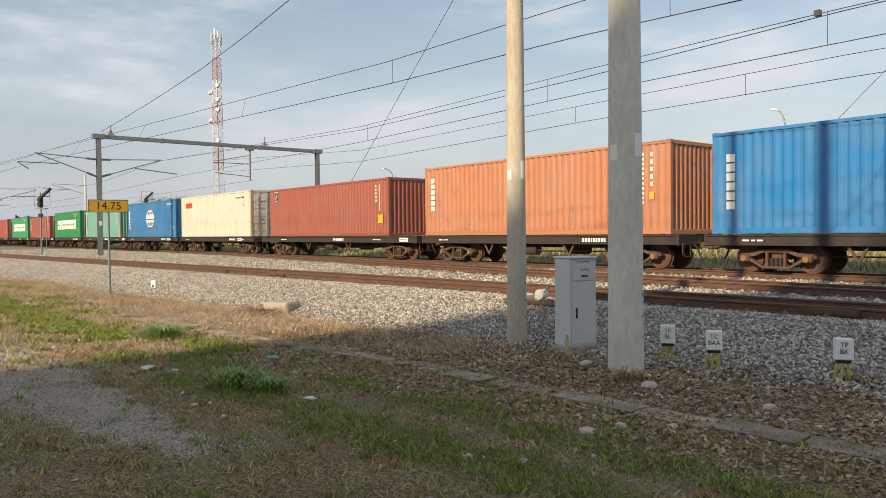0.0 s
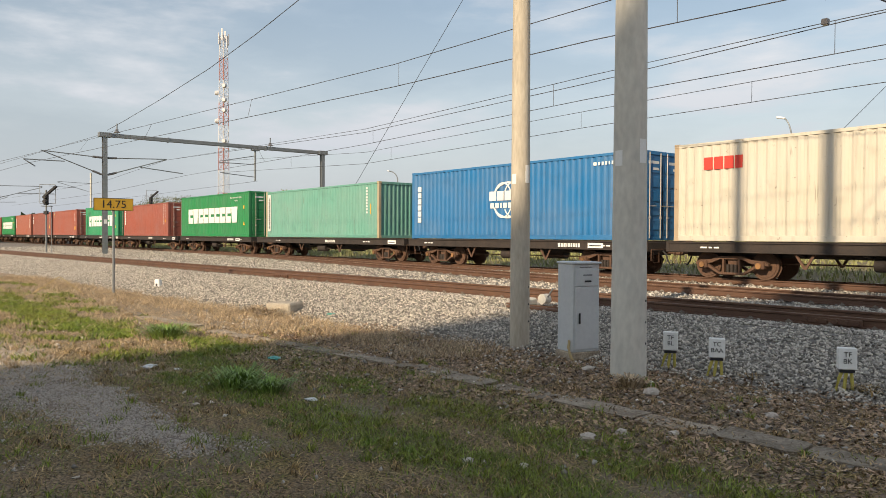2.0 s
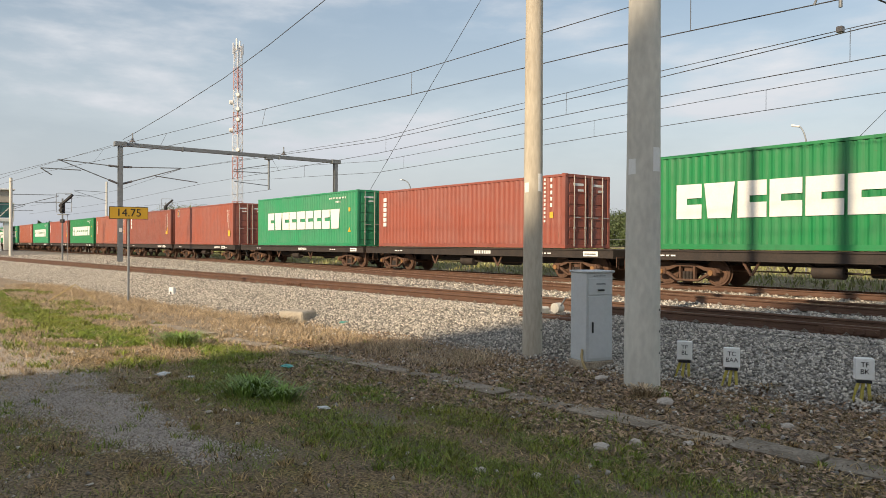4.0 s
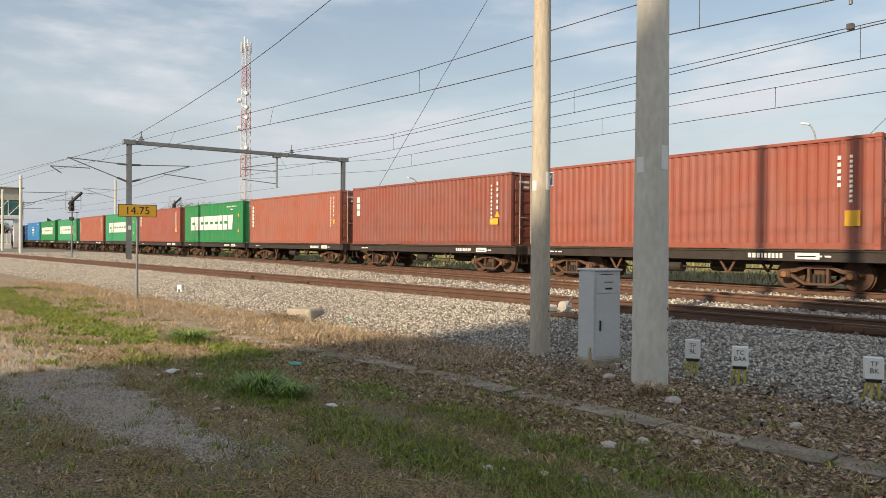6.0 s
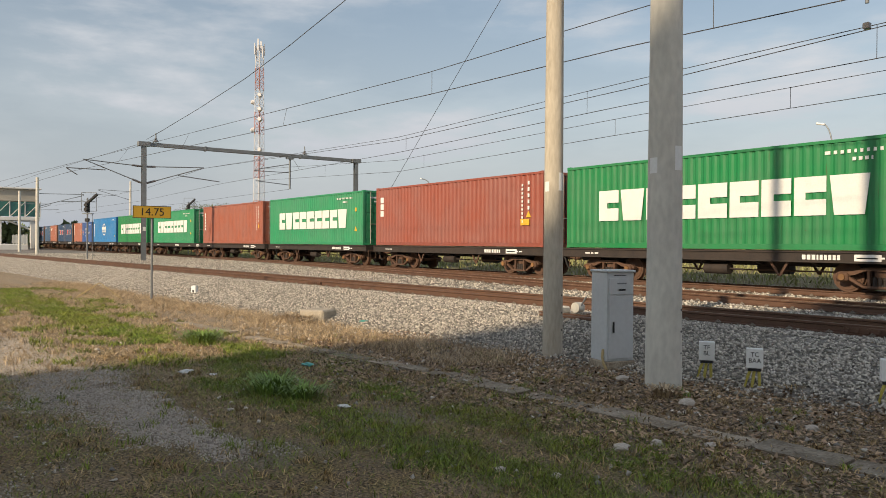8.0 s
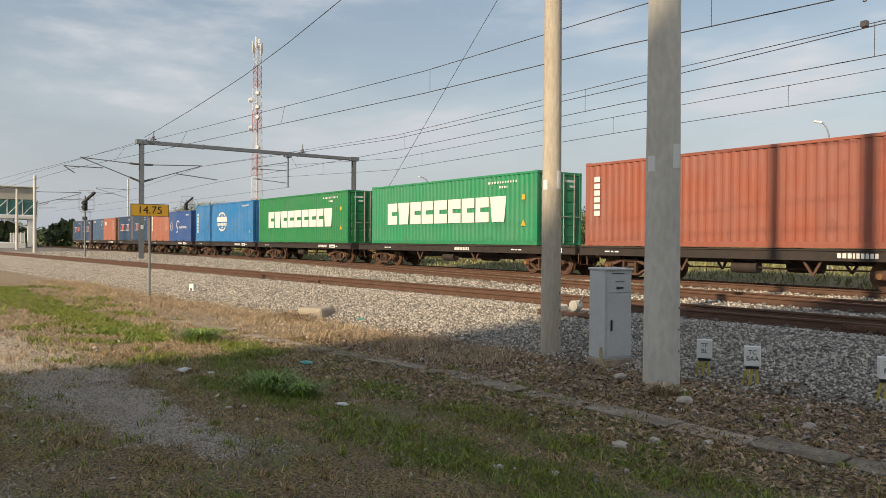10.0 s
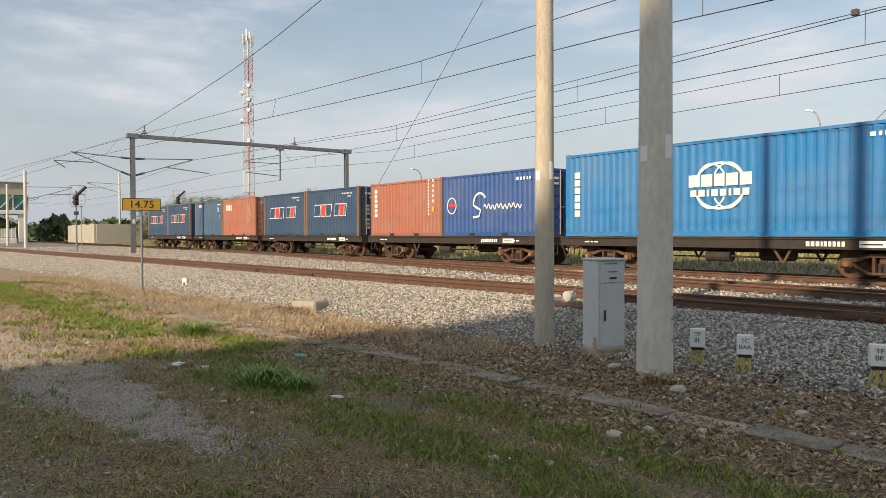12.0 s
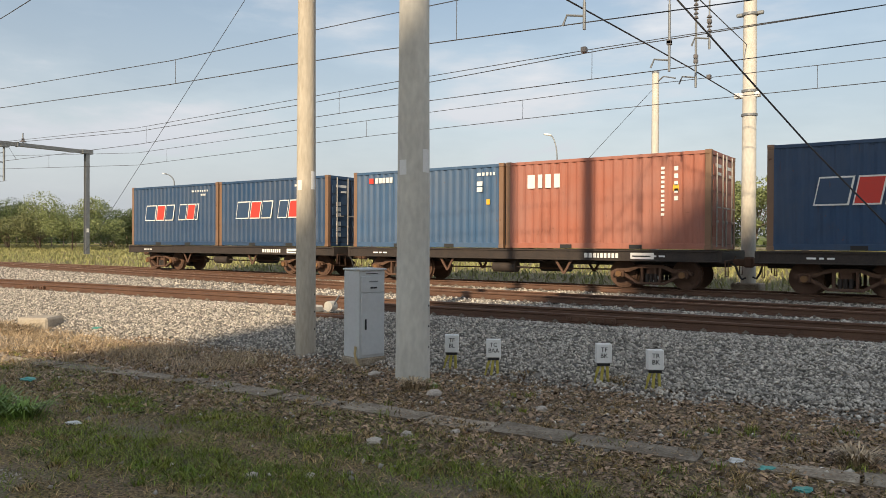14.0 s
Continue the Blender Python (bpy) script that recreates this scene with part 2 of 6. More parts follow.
# ---- mesh helpers ----
class Build:
    """Collects corners and faces of one mesh."""

    def __init__(self):
        self.v, self.f = [], []

    def poly(self, pts, faces):
        k = len(self.v)
        self.v += [tuple(p) for p in pts]
        self.f += [tuple(i + k for i in f) for f in faces]
        return self

    def join(self, other):
        return self.poly(other.v, other.f)

    def box(self, x0, x1, y0, y1, z0, z1, c=0.0, m=None):
        """A box with chamfered edges of width c."""
        c = min(c, (x1 - x0) * 0.45, (y1 - y0) * 0.45, (z1 - z0) * 0.45)
        if c <= 0:
            pts = [(x, y, z) for x in (x0, x1) for y in (y0, y1) for z in (z0, z1)]
            fs = [(0, 1, 3, 2), (4, 6, 7, 5), (0, 4, 5, 1), (2, 3, 7, 6), (0, 2, 6, 4), (1, 5, 7, 3)]
        else:
            b = bmesh.new()
            bmesh.ops.create_cube(b, size=1)
            for v in b.verts:
                v.co = ((x0 + x1) / 2 + v.co.x * (x1 - x0), (y0 + y1) / 2 + v.co.y * (y1 - y0), (z0 + z1) / 2 + v.co.z * (z1 - z0))
            bmesh.ops.bevel(b, geom=b.edges[:], offset=c, segments=1, affect="EDGES")
            b.verts.index_update()
            pts, fs = [v.co.copy() for v in b.verts], [tuple(v.index for v in f.verts) for f in b.faces]
            b.free()
        if m is not None:
            pts = [m @ Vector(p) for p in pts]
        return self.poly(pts, fs)

    def tube(self, a, b, r0, r1=None, n=10, caps=True):
        """A round bar from a to b."""
        a, b = Vector(a), Vector(b)
        r1 = r0 if r1 is None else r1
        q = (b - a).to_track_quat("Z", "Y")
        pts = []
        for p, r in ((a, r0), (b, r1)):
            for i in range(n):
                t = 2 * math.pi * i / n
                pts.append(p + q @ Vector((r * math.cos(t), r * math.sin(t), 0)))
        fs = [(i, (i + 1) % n, n + (i + 1) % n, n + i) for i in range(n)]
        if caps:
            fs += [tuple(range(n - 1, -1, -1)), tuple(range(n, 2 * n))]
        return self.poly(pts, fs)

    def path(self, pts, r, n=5):
        """A round bar bent through the points, in one piece."""
        pts = [Vector(p) for p in pts]
        out = []
        for k, p in enumerate(pts):
            d = (pts[min(k + 1, len(pts) - 1)] - pts[max(k - 1, 0)]).normalized()
            side = d.cross(Vector((0, 0, 1)) if abs(d.z) < 0.95 else Vector((1, 0, 0))).normalized()
            up = side.cross(d)
            out += [p + (side * math.cos(2 * math.pi * i / n) + up * math.sin(2 * math.pi * i / n)) * r for i in range(n)]
        m = len(pts)
        fs = [(k * n + i, k * n + (i + 1) % n, (k + 1) * n + (i + 1) % n, (k + 1) * n + i) for k in range(m - 1) for i in range(n)]
        return self.poly(out, fs + [tuple(range(n - 1, -1, -1)), tuple(range((m - 1) * n, m * n))])

    def prism(self, outline, y0, y1, axis="y"):
        """An outline in x and z pushed from y0 to y1 (or, axis x, an outline in y and z pushed along x)."""
        n = len(outline)
        place = (lambda p, d: (p[0], d, p[1])) if axis == "y" else ((lambda p, d: (d, p[0], p[1])) if axis == "x" else (lambda p, d: (p[0], p[1], d)))
        pts = [place(p, y0) for p in outline] + [place(p, y1) for p in outline]
        return self.poly(pts, [(i, (i + 1) % n, n + (i + 1) % n, n + i) for i in range(n)] + [tuple(range(n - 1, -1, -1)), tuple(range(n, 2 * n))])

    def mesh(self, name, mat, smooth=False):
        me = bpy.data.meshes.new(name)
        me.from_pydata(self.v, [], self.f)
        b = bmesh.new()
        b.from_mesh(me)
        bmesh.ops.recalc_face_normals(b, faces=b.faces)
        b.to_mesh(me)
        b.free()
        me.materials.append(mat)
        if smooth:
            me.polygons.foreach_set("use_smooth", [True] * len(me.polygons))
            me.set_sharp_from_angle(angle=radians(40))
        return me


def fast_mesh(name, verts, faces, mat):
    """A mesh from arrays: corners (n, 3) and faces (m, k)."""
    me = bpy.data.meshes.new(name)
    k = faces.shape[1]
    me.vertices.add(len(verts))
    me.vertices.foreach_set("co", verts.astype(np.float32).ravel())
    me.loops.add(faces.size)
    me.loops.foreach_set("vertex_index", faces.astype(np.int32).ravel())
    me.polygons.add(len(faces))
    me.polygons.foreach_set("loop_start", np.arange(0, faces.size, k, dtype=np.int32))
    me.update(calc_edges=True)
    me.validate()
    me.materials.append(mat)
    return me


def thing(name, label, category, group="", at=None, kind=""):
    ob = tagged(new(name), label, category, group, kind)
    ob.empty_display_size = 0.2
    if at is not None:
        ob.matrix_basis = at
    return ob


def part(name, mesh, parent, label="", at=None):
    ob = new(name, mesh)
    ob.parent = parent
    if at is not None:
        ob.matrix_basis = at
    return tagged(ob, label)


def words(name, body, size, mat, parent, at, label=""):
    cu = bpy.data.curves.new(name, "FONT")
    cu.body, cu.size, cu.align_x, cu.align_y, cu.extrude = body, size, "CENTER", "CENTER", 0.002
    cu.materials.append(mat)
    ob = new(name, cu)
    ob.parent, ob.matrix_basis = parent, at
    return tagged(ob, label)


# ---- the lie of the land ----
def near_line(x):
    return 12.75 + 0.075 * min(x, 30)


def middle_line(x):
    pts = [(-400, 20.63), (-62, 20.63), (-45, 19.9), (-29, 18.1), (-15, 16.6), (-8, 16.15), (60, 15.4)]
    return float(np.interp(x, [p[0] for p in pts], [p[1] for p in pts]))


TRAIN_Y, RAIL_Z = 20.63, 0.65


def foot_line(x):
    return 8.9 + 0.085 * max(min(x, 12), -75)


def bump_noise(x, y, s):
    return noise.noise((x * s, y * s, 3.7))


def ground_z(x, y):
    z = float(np.interp(y, [-3000, 10, 13, 23.5, 26, 50, 90, 3000], [0, 0, -0.1, 0.2, 0.45, 1.35, 1.5, 1.5]))
    if -60 < x < 20 and -4 < y < 12:
        z += 0.035 * bump_noise(x, y, 0.5) + 0.012 * bump_noise(x, y, 2.3)
    return z


def bed_z(x, y):
    """The top of the ballast."""
    f, c = foot_line(x), near_line(x) - 1.25
    wob = 0.03 * bump_noise(x, y, 1.1)
    if y < c:
        return float(np.interp(y, [f, f + 0.5, c], [-0.06, 0.09, 0.46])) + wob
    return float(np.interp(y, [c, 22.3, 24.2], [0.47, 0.47, 0.28])) + wob * 0.5


GREEN = [(-30, 2.7, 4, 0.9), (-24, 3.0, 2.8, 0.75), (-21.5, 3.2, 2.2, 0.65), (-19.1, 3.35, 2.0, 0.6), (-16.6, 3.5, 1.7, 0.5), (-14.6, 3.75, 1.1, 0.42),
         (-13.4, 4.35, 0.6, 0.28), (-11.8, 4.6, 1.2, 0.4), (-10.2, 4.0, 1.4, 0.5), (-8.6, 3.6, 1.3, 0.5), (-9.3, 3.3, 0.8, 0.3), (-6.5, 3.7, 1.1, 0.55),
         (-7.8, 4.85, 0.7, 0.3), (-6.0, 4.92, 0.9, 0.42), (-5.2, 3.8, 0.9, 0.5), (-4.6, 4.87, 0.8, 0.3), (-3.7, 4.92, 0.8, 0.35), (-2.8, 5.0, 0.9, 0.35),
         (-4.0, 4.0, 1.2, 0.45)]
GRAVEL = [(-10.8, 1.85, 1.9, 0.8), (-9.2, 1.9, 1.7, 0.66), (-7.8, 2.05, 1.4, 0.5), (-6.8, 2.25, 0.8, 0.3), (-12.8, 1.6, 2.4, 0.85), (-15.5, 1.2, 3.2, 0.9)]


def spots(x, y, which):
    v = 0.0
    for cx, cy, rx, ry in which:
        v = max(v, 1.25 - ((x - cx) / rx) ** 2 - ((y - cy) / ry) ** 2)
    return min(max(v + 0.6 * bump_noise(x, y, 1.3) + 0.35 * bump_noise(x, y, 5), 0.0), 1.0)


def ground_sheet():
    xs = np.concatenate([[-3000, -1500, -800, -400, -250, -160, -110, -80, -60, -50, -42], np.arange(-36, 4.01, 0.2), [6, 9, 14, 22, 40, 80, 200, 600, 1500, 3000]])
    ys = np.concatenate([[-3000, -1000, -300, -100, -40, -20, -12, -8, -5, -3], np.arange(-1.6, 10.01, 0.18), [11, 12, 13, 16, 20, 23.5, 25, 27, 30, 35, 40, 45, 50, 60, 75, 90, 120, 180, 300, 700, 1500, 3000]])
    verts = np.array([(x, y, ground_z(x, y)) for y in ys for x in xs])
    nx, ny = len(xs), len(ys)
    i = np.arange(nx - 1)[None, :] + nx * np.arange(ny - 1)[:, None]
    faces = np.stack([i, i + 1, i + 1 + nx, i + nx], -1).reshape(-1, 4)
    me = fast_mesh("ground", verts, faces, None)
    me.materials.clear()
    zone = me.color_attributes.new("zone", "FLOAT_COLOR", "POINT")
    data = np.zeros((len(verts), 4), np.float32)
    for k, (x, y, z) in enumerate(verts):
        if -45 < x < 12 and -4 < y < 12:
            edge = max(0.0, 1 - abs(y - foot_line(x) + 0.9) / 1.5) * (1 if x < -8 else 0.4)
            data[k] = (0.75 * spots(x, y, GREEN), spots(x, y, GRAVEL), min(1, max(0, edge + (0.55 if x < -10 else 0.12) + 0.5 * bump_noise(x, y, 0.9))), 1)
        elif y > 24:
            data[k] = (0.55 + 0.3 * bump_noise(x, y, 0.15), 0, 0.75, 1)
        else:
            data[k] = (0.15, 0, 0.75, 1)
    zone.data.foreach_set("color", data.ravel())
    m = bpy.data.materials.new("earth_and_short_grass")
    m.use_nodes = True
    n, l = m.node_tree.nodes, m.node_tree.links
    b = n["Principled BSDF"]
    b.inputs["Roughness"].default_value = 0.95
    att, sep, co = n.new("ShaderNodeAttribute"), n.new("ShaderNodeSeparateColor"), n.new("ShaderNodeTexCoord")
    att.attribute_name = "zone"
    l.new(att.outputs["Color"], sep.inputs["Color"])
    fine, mid, speck = n.new("ShaderNodeTexNoise"), n.new("ShaderNodeTexNoise"), n.new("ShaderNodeTexVoronoi")
    fine.inputs["Scale"].default_value, fine.inputs["Detail"].default_value = 38, 6
    mid.inputs["Scale"].default_value, mid.inputs["Detail"].default_value = 2.4, 6
    speck.inputs["Scale"].default_value = 26
    for t in (fine, mid, speck):
        l.new(co.outputs["Object"], t.inputs["Vector"])

    def mix(fac, a, c):
        x = n.new("ShaderNodeMix")
        x.data_type = "RGBA"
        l.new(fac, x.inputs["Factor"])
        for key, v in (("A", a), ("B", c)):
            if isinstance(v, tuple):
                x.inputs[key].default_value = (*v, 1)
            else:
                l.new(v, x.inputs[key])
        return x.outputs["Result"]

    def ramp(value, a, c):
        r = n.new("ShaderNodeMapRange")
        r.inputs["From Min"].default_value, r.inputs["From Max"].default_value = a, c
        l.new(value, r.inputs["Value"])
        return r.outputs["Result"]

    def times(a, c):
        x = n.new("ShaderNodeMath")
        x.operation = "MULTIPLY"
        l.new(a, x.inputs[0])
        l.new(c, x.inputs[1])
        return x.outputs[0]

    soil = mix(ramp(fine.outputs["Fac"], 0.32, 0.68), (0.035, 0.024, 0.012), (0.40, 0.27, 0.14))
    soil = mix(ramp(mid.outputs["Fac"], 0.45, 0.62), soil, mix(ramp(fine.outputs["Fac"], 0.35, 0.6), (0.04, 0.031, 0.010), (0.33, 0.245, 0.085)))
    dry = mix(ramp(fine.outputs["Fac"], 0.35, 0.65), (0.25, 0.185, 0.115), (0.50, 0.385, 0.26))
    green = mix(ramp(fine.outputs["Fac"], 0.35, 0.65), (0.03, 0.05, 0.01), (0.11, 0.135, 0.03))
    grit = mix(ramp(speck.outputs["Distance"], 0.1, 0.5), (0.56, 0.475, 0.40), (0.25, 0.205, 0.165))
    c = mix(times(sep.outputs["Blue"], ramp(fine.outputs["Fac"], 0.3, 0.5)), soil, dry)
    c = mix(times(sep.outputs["Red"], ramp(fine.outputs["Fac"], 0.3, 0.55)), c, green)
    c = mix(sep.outputs["Green"], c, grit)
    l.new(c, b.inputs["Base Color"])
    bp = n.new("ShaderNodeBump")
    bp.inputs["Strength"].default_value, bp.inputs["Distance"].default_value = 1.0, 0.05
    l.new(fine.outputs["Fac"], bp.inputs["Height"])
    l.new(bp.outputs["Normal"], b.inputs["Normal"])
    me.materials.append(m)
    ob = tagged(new("ground", me), "trodden earth with patchy grass and dry straw", "ground", kind="structure")
    return ob


ground = ground_sheet()


def ballast_bed():
    xs = np.concatenate([[-400, -250, -160, -110, -85, -70, -60, -52, -46], np.arange(-42, 6.01, 0.4), [8, 12, 20, 40, 80]])
    rows = 26
    verts = []
    for x in xs:
        f, c = foot_line(x), near_line(x) - 1.25
        ys = np.concatenate([np.linspace(f, c, 9), np.linspace(c, 22.3, rows - 11)[1:], [23.2, 23.8, 24.3]])
        verts += [(x, y, bed_z(x, y)) for y in ys]
    verts = np.array(verts)
    n = len(verts) // len(xs)
    i = np.arange(n - 1)[None, :] + n * np.arange(len(xs) - 1)[:, None]
    faces = np.stack([i, i + n, i + n + 1, i + 1], -1).reshape(-1, 4)
    return tagged(new("ballast_bed", fast_mesh("ballast_bed", verts, faces, BED)), "raised bed of crushed stone under the tracks", "ballast", kind="structure")


ballast_bed()
RNG = np.random.default_rng(7)


def scatter_stones(name, label, count, pick, size, mat, kind="stuff"):
    """Loose angular stones, joined."""
    p = pick(count)
    shape = np.array([(1, 0, 0), (0, 1, 0), (-1, 0, 0), (0, -1, 0), (0, 0, 1), (0, 0, -1)], float)
    tri = np.array([(0, 1, 4), (1, 2, 4), (2, 3, 4), (3, 0, 4), (1, 0, 5), (2, 1, 5), (3, 2, 5), (0, 3, 5)])
    k = len(p)
    s = size * RNG.uniform(0.55, 1.35, (k, 1, 1)) * np.stack([RNG.uniform(0.7, 1.3, k), RNG.uniform(0.7, 1.3, k), RNG.uniform(0.55, 0.95, k)], -1)[:, None, :]
    v = shape[None] + RNG.uniform(-0.46, 0.46, (k, 6, 3))
    a, b = RNG.uniform(0, 2 * np.pi, k), RNG.normal(0, 0.5, k)
    ca, sa, cb, sb = np.cos(a), np.sin(a), np.cos(b), np.sin(b)
    z, o = np.zeros(k), np.ones(k)
    ra = np.stack([np.stack([ca, -sa, z], -1), np.stack([sa, ca, z], -1), np.stack([z, z, o], -1)], 1)
    rb = np.stack([np.stack([o, z, z], -1), np.stack([z, cb, -sb], -1), np.stack([z, sb, cb], -1)], 1)
    v = np.einsum("kij,knj->kni", np.einsum("kij,kjl->kil", ra, rb), v * s) + p[:, None, :]
    f = tri[None] + 6 * np.arange(k)[:, None, None]
    return tagged(new(name, fast_mesh(name, v.reshape(-1, 3), f.reshape(-1, 3), mat)), label, "stones", kind=kind)


def on_slope(count):
    t = RNG.uniform(0, 1, count) ** 2.1
    x = 4 - 85 * t
    f = np.array([foot_line(a) for a in x])
    c = np.array([near_line(a) + 0.6 for a in x])
    y = f - 0.1 + (c - f + 0.1) * RNG.uniform(0, 1, count) ** 0.95
    return np.array([(a, b, bed_z(a, b) + 0.012) for a, b in zip(x, y)])


def between_tracks(count):
    t = RNG.uniform(0, 1, count) ** 1.9
    x = 5 - 95 * t
    y = np.array([RNG.uniform(near_line(a) + 0.4, 22.6) for a in x])
    return np.array([(a, b, bed_z(a, b) + 0.01) for a, b in zip(x, y)])


def on_ground(count):
    x = RNG.uniform(-16, 2, count)
    y = np.array([RNG.uniform(0.5, foot_line(a) + 0.3) for a in x])
    near = np.array([foot_line(b) - a for a, b in zip(y, x)])
    keep = (RNG.uniform(0, 1, count) < np.exp(-near / 1.0) + 0.035)
    return np.array([(a, b, ground_z(a, b) + 0.006) for a, b in zip(x[keep], y[keep])])


def in_gravel(count):
    x, y = RNG.uniform(-16, -6, count), RNG.uniform(0.5, 2.9, count)
    keep = [spots(a, b, GRAVEL) > RNG.uniform(0.15, 0.9) for a, b in zip(x, y)]
    return np.array([(a, b, ground_z(a, b) + 0.003) for a, b in zip(x[keep], y[keep])])


scatter_stones("ballast_stones", "crushed granite ballast on the shoulder", 170000, on_slope, 0.0245, STONE)
scatter_stones("ballast_stones", "crushed granite ballast between the tracks", 60000, between_tracks, 0.036, STONE)
scatter_stones("loose_stones", "stray ballast stones in the dirt", 11000, on_ground, 0.026, STONE)
scatter_stones("path_gravel", "fine grey gravel trodden into the path", 42000, in_gravel, 0.0115, ROCK)


# ---- tracks ----
RAIL_OUTLINE = [(-0.063, 0), (0.063, 0), (0.063, 0.011), (0.012, 0.03), (0.009, 0.11), (0.034, 0.125), (0.035, 0.15), (0.026, 0.159),
                (-0.026, 0.159), (-0.035, 0.15), (-0.034, 0.125), (-0.009, 0.11), (-0.012, 0.03), (-0.063, 0.011)]


def rail_mesh(line, offset, xs):
    b = Build()
    n = len(RAIL_OUTLINE)
    pts = [(x, line(x) + offset + p[0], RAIL_Z - 0.159 + p[1]) for x in xs for p in RAIL_OUTLINE]
    fs = [(k * n + i, k * n + (i + 1) % n, (k + 1) * n + (i + 1) % n, (k + 1) * n + i) for k in range(len(xs) - 1) for i in range(n)]
    me = b.poly(pts, fs).mesh("rail", RAIL)
    me.materials.append(RAIL_TOP)
    for p in me.polygons:
        if p.normal.z > 0.95 and p.center.z > RAIL_Z - 0.02:
            p.material_index = 1
    return me


def sleeper_mesh():
    b = Build().prism([(-0.13, -0.12), (0.13, -0.12), (0.10, 0.07), (-0.10, 0.07)], -1.0, 1.0)
    for y in (-0.535, 0.535):
        for s in (-1, 1):
            b.box(-0.05, 0.05, y + s * 0.085 - 0.03, y + s * 0.085 + 0.03, 0.07, 0.105, 0.012)
            b.path([(-0.03, y + s * 0.12, 0.08), (0.0, y + s * 0.10, 0.13), (0.03, y + s * 0.075, 0.10)], 0.011)
    return b.mesh("sleeper", SLEEPER)


SLEEPER_MESH = sleeper_mesh()


def track(name, label, line, x0, x1):
    ob = thing(name, label, "railway track", kind="structure")
    xs = [-400, -200, -120, -90] + list(np.arange(-75, 20.1, 2.5)) + [60, 120]
    for s in (-0.535, 0.535):
        part("rail", rail_mesh(line, s, xs), ob, "rust-brown steel rail")
    for x in np.arange(x0, x1, 0.62):
        a = math.atan2(line(x + 0.5) - line(x - 0.5), 1.0)
        part("sleeper", SLEEPER_MESH, ob, at=pose(x, line(x), RAIL_Z - 0.159 - 0.075 + 0.012 * bump_noise(x, 1, 3), 0, 0, math.degrees(a)))
    return ob


near_track = track("track_1", "rusty siding track on stone ballast", near_line, -48, 6)
track("track_2", "rusty middle track that joins the far one", middle_line, -50, 6)
track("track_3", "running track with polished rail heads", lambda x: TRAIN_Y, -60, 8)
# joint bars and their bolts on the siding rail
for x in (-5.17, -21.5):
    y = near_line(x) - 0.535
    part("joint_bar", Build().box(x - 0.45, x + 0.45, y - 0.06, y - 0.015, 0.515, 0.615, 0.008).mesh("joint_bar", RAIL), near_track)
    for k in range(6):
        bx = x - 0.385 + 0.154 * k
        part("bolt", Build().tube((bx, y - 0.09, 0.565), (bx, y - 0.055, 0.565), 0.03, n=6).mesh("bolt", RAIL), near_track)


def point_machine():
    ob = thing("point_machine", "white-capped switch machine with rods beside the siding", "point machine", at=pose(-10.1, 10.62, 0.42, 0, 0, 6))
    part("base_plate", Build().box(-0.75, 0.75, -0.3, 0.5, 0, 0.05, 0.01).mesh("base_plate", RAIL), ob)
    part("housing", Build().box(-0.62, -0.3, -0.15, 0.15, 0.05, 0.2, 0.03).mesh("housing", CONCRETE), ob)
    part("drum", Build().tube((-0.02, -0.08, 0.2), (-0.02, 0.1, 0.2), 0.1, n=18).mesh("drum", CONCRETE, True), ob, "white round weight")
    part("lever", Build().tube((0.05, 0, 0.22), (0.19, 0, 0.42), 0.018).mesh("lever", GALV), ob)
    part("rod", Build().tube((0.25, -0.05, 0.08), (0.25, 1.3, 0.1), 0.022).mesh("rod", RAIL), ob)
    part("rod", Build().tube((-0.9, -0.1, 0.06), (0.6, -0.1, 0.06), 0.02).mesh("rod", RAIL), ob)


point_machine()


# ---- poles, cabinet and markers in the foreground ----
def pole(x, y, r0, r1, height, tag_z, tags, label, mat, group="concrete poles"):
    z = ground_z(x, y)
    ob = thing("concrete_pole", label, "pole", group, pose(x, y, z - 0.1))
    b = Build()
    n = 28
    b.tube((0, 0, 0), (0, 0, height), r0, r1, n)
    part("shaft", b.mesh("shaft", mat, True), ob)
    for k in range(3):
        z = 0.55 + 0.28 * k
        # black disc set in the shaft, its colour giving the hole's inner shade
        part("bolt_hole", Build().tube((r0 * 0.90, r0 * 0.26, z), (r0 * 0.957, r0 * 0.277, z), 0.016, n=8).mesh("bolt_hole", DARK), ob)
    r = r0 + (r1 - r0) * tag_z / height
    for turn, z, h in tags:
        q = r + 0.004
        arc = [(math.sin(t) * q, -math.cos(t) * q) for t in np.linspace(-0.28, 0.28, 7)]
        arc += [(math.sin(t) * (q - 0.003), -math.cos(t) * (q - 0.003)) for t in np.linspace(0.28, -0.28, 7)]
        part("tag", Build().prism(arc, -h / 2, h / 2, "z").mesh("tag", PLATE), ob, "plain white tag strapped on", at=pose(0, 0, z, 0, 0, turn))
    return ob


pole(-6.12, 8.03, 0.235, 0.15, 14.0, 2.85, ((-5, 2.97, 0.2), (87, 3.06, 0.31)), "thick grey spun-concrete pole, its foot in dry grass", CONCRETE)
pole(-8.72, 8.57, 0.165, 0.105, 14.5, 2.72, ((2, 2.87, 0.16), (92, 2.95, 0.29)), "slender tan concrete pole beside the cabinet", TAN_CONCRETE)


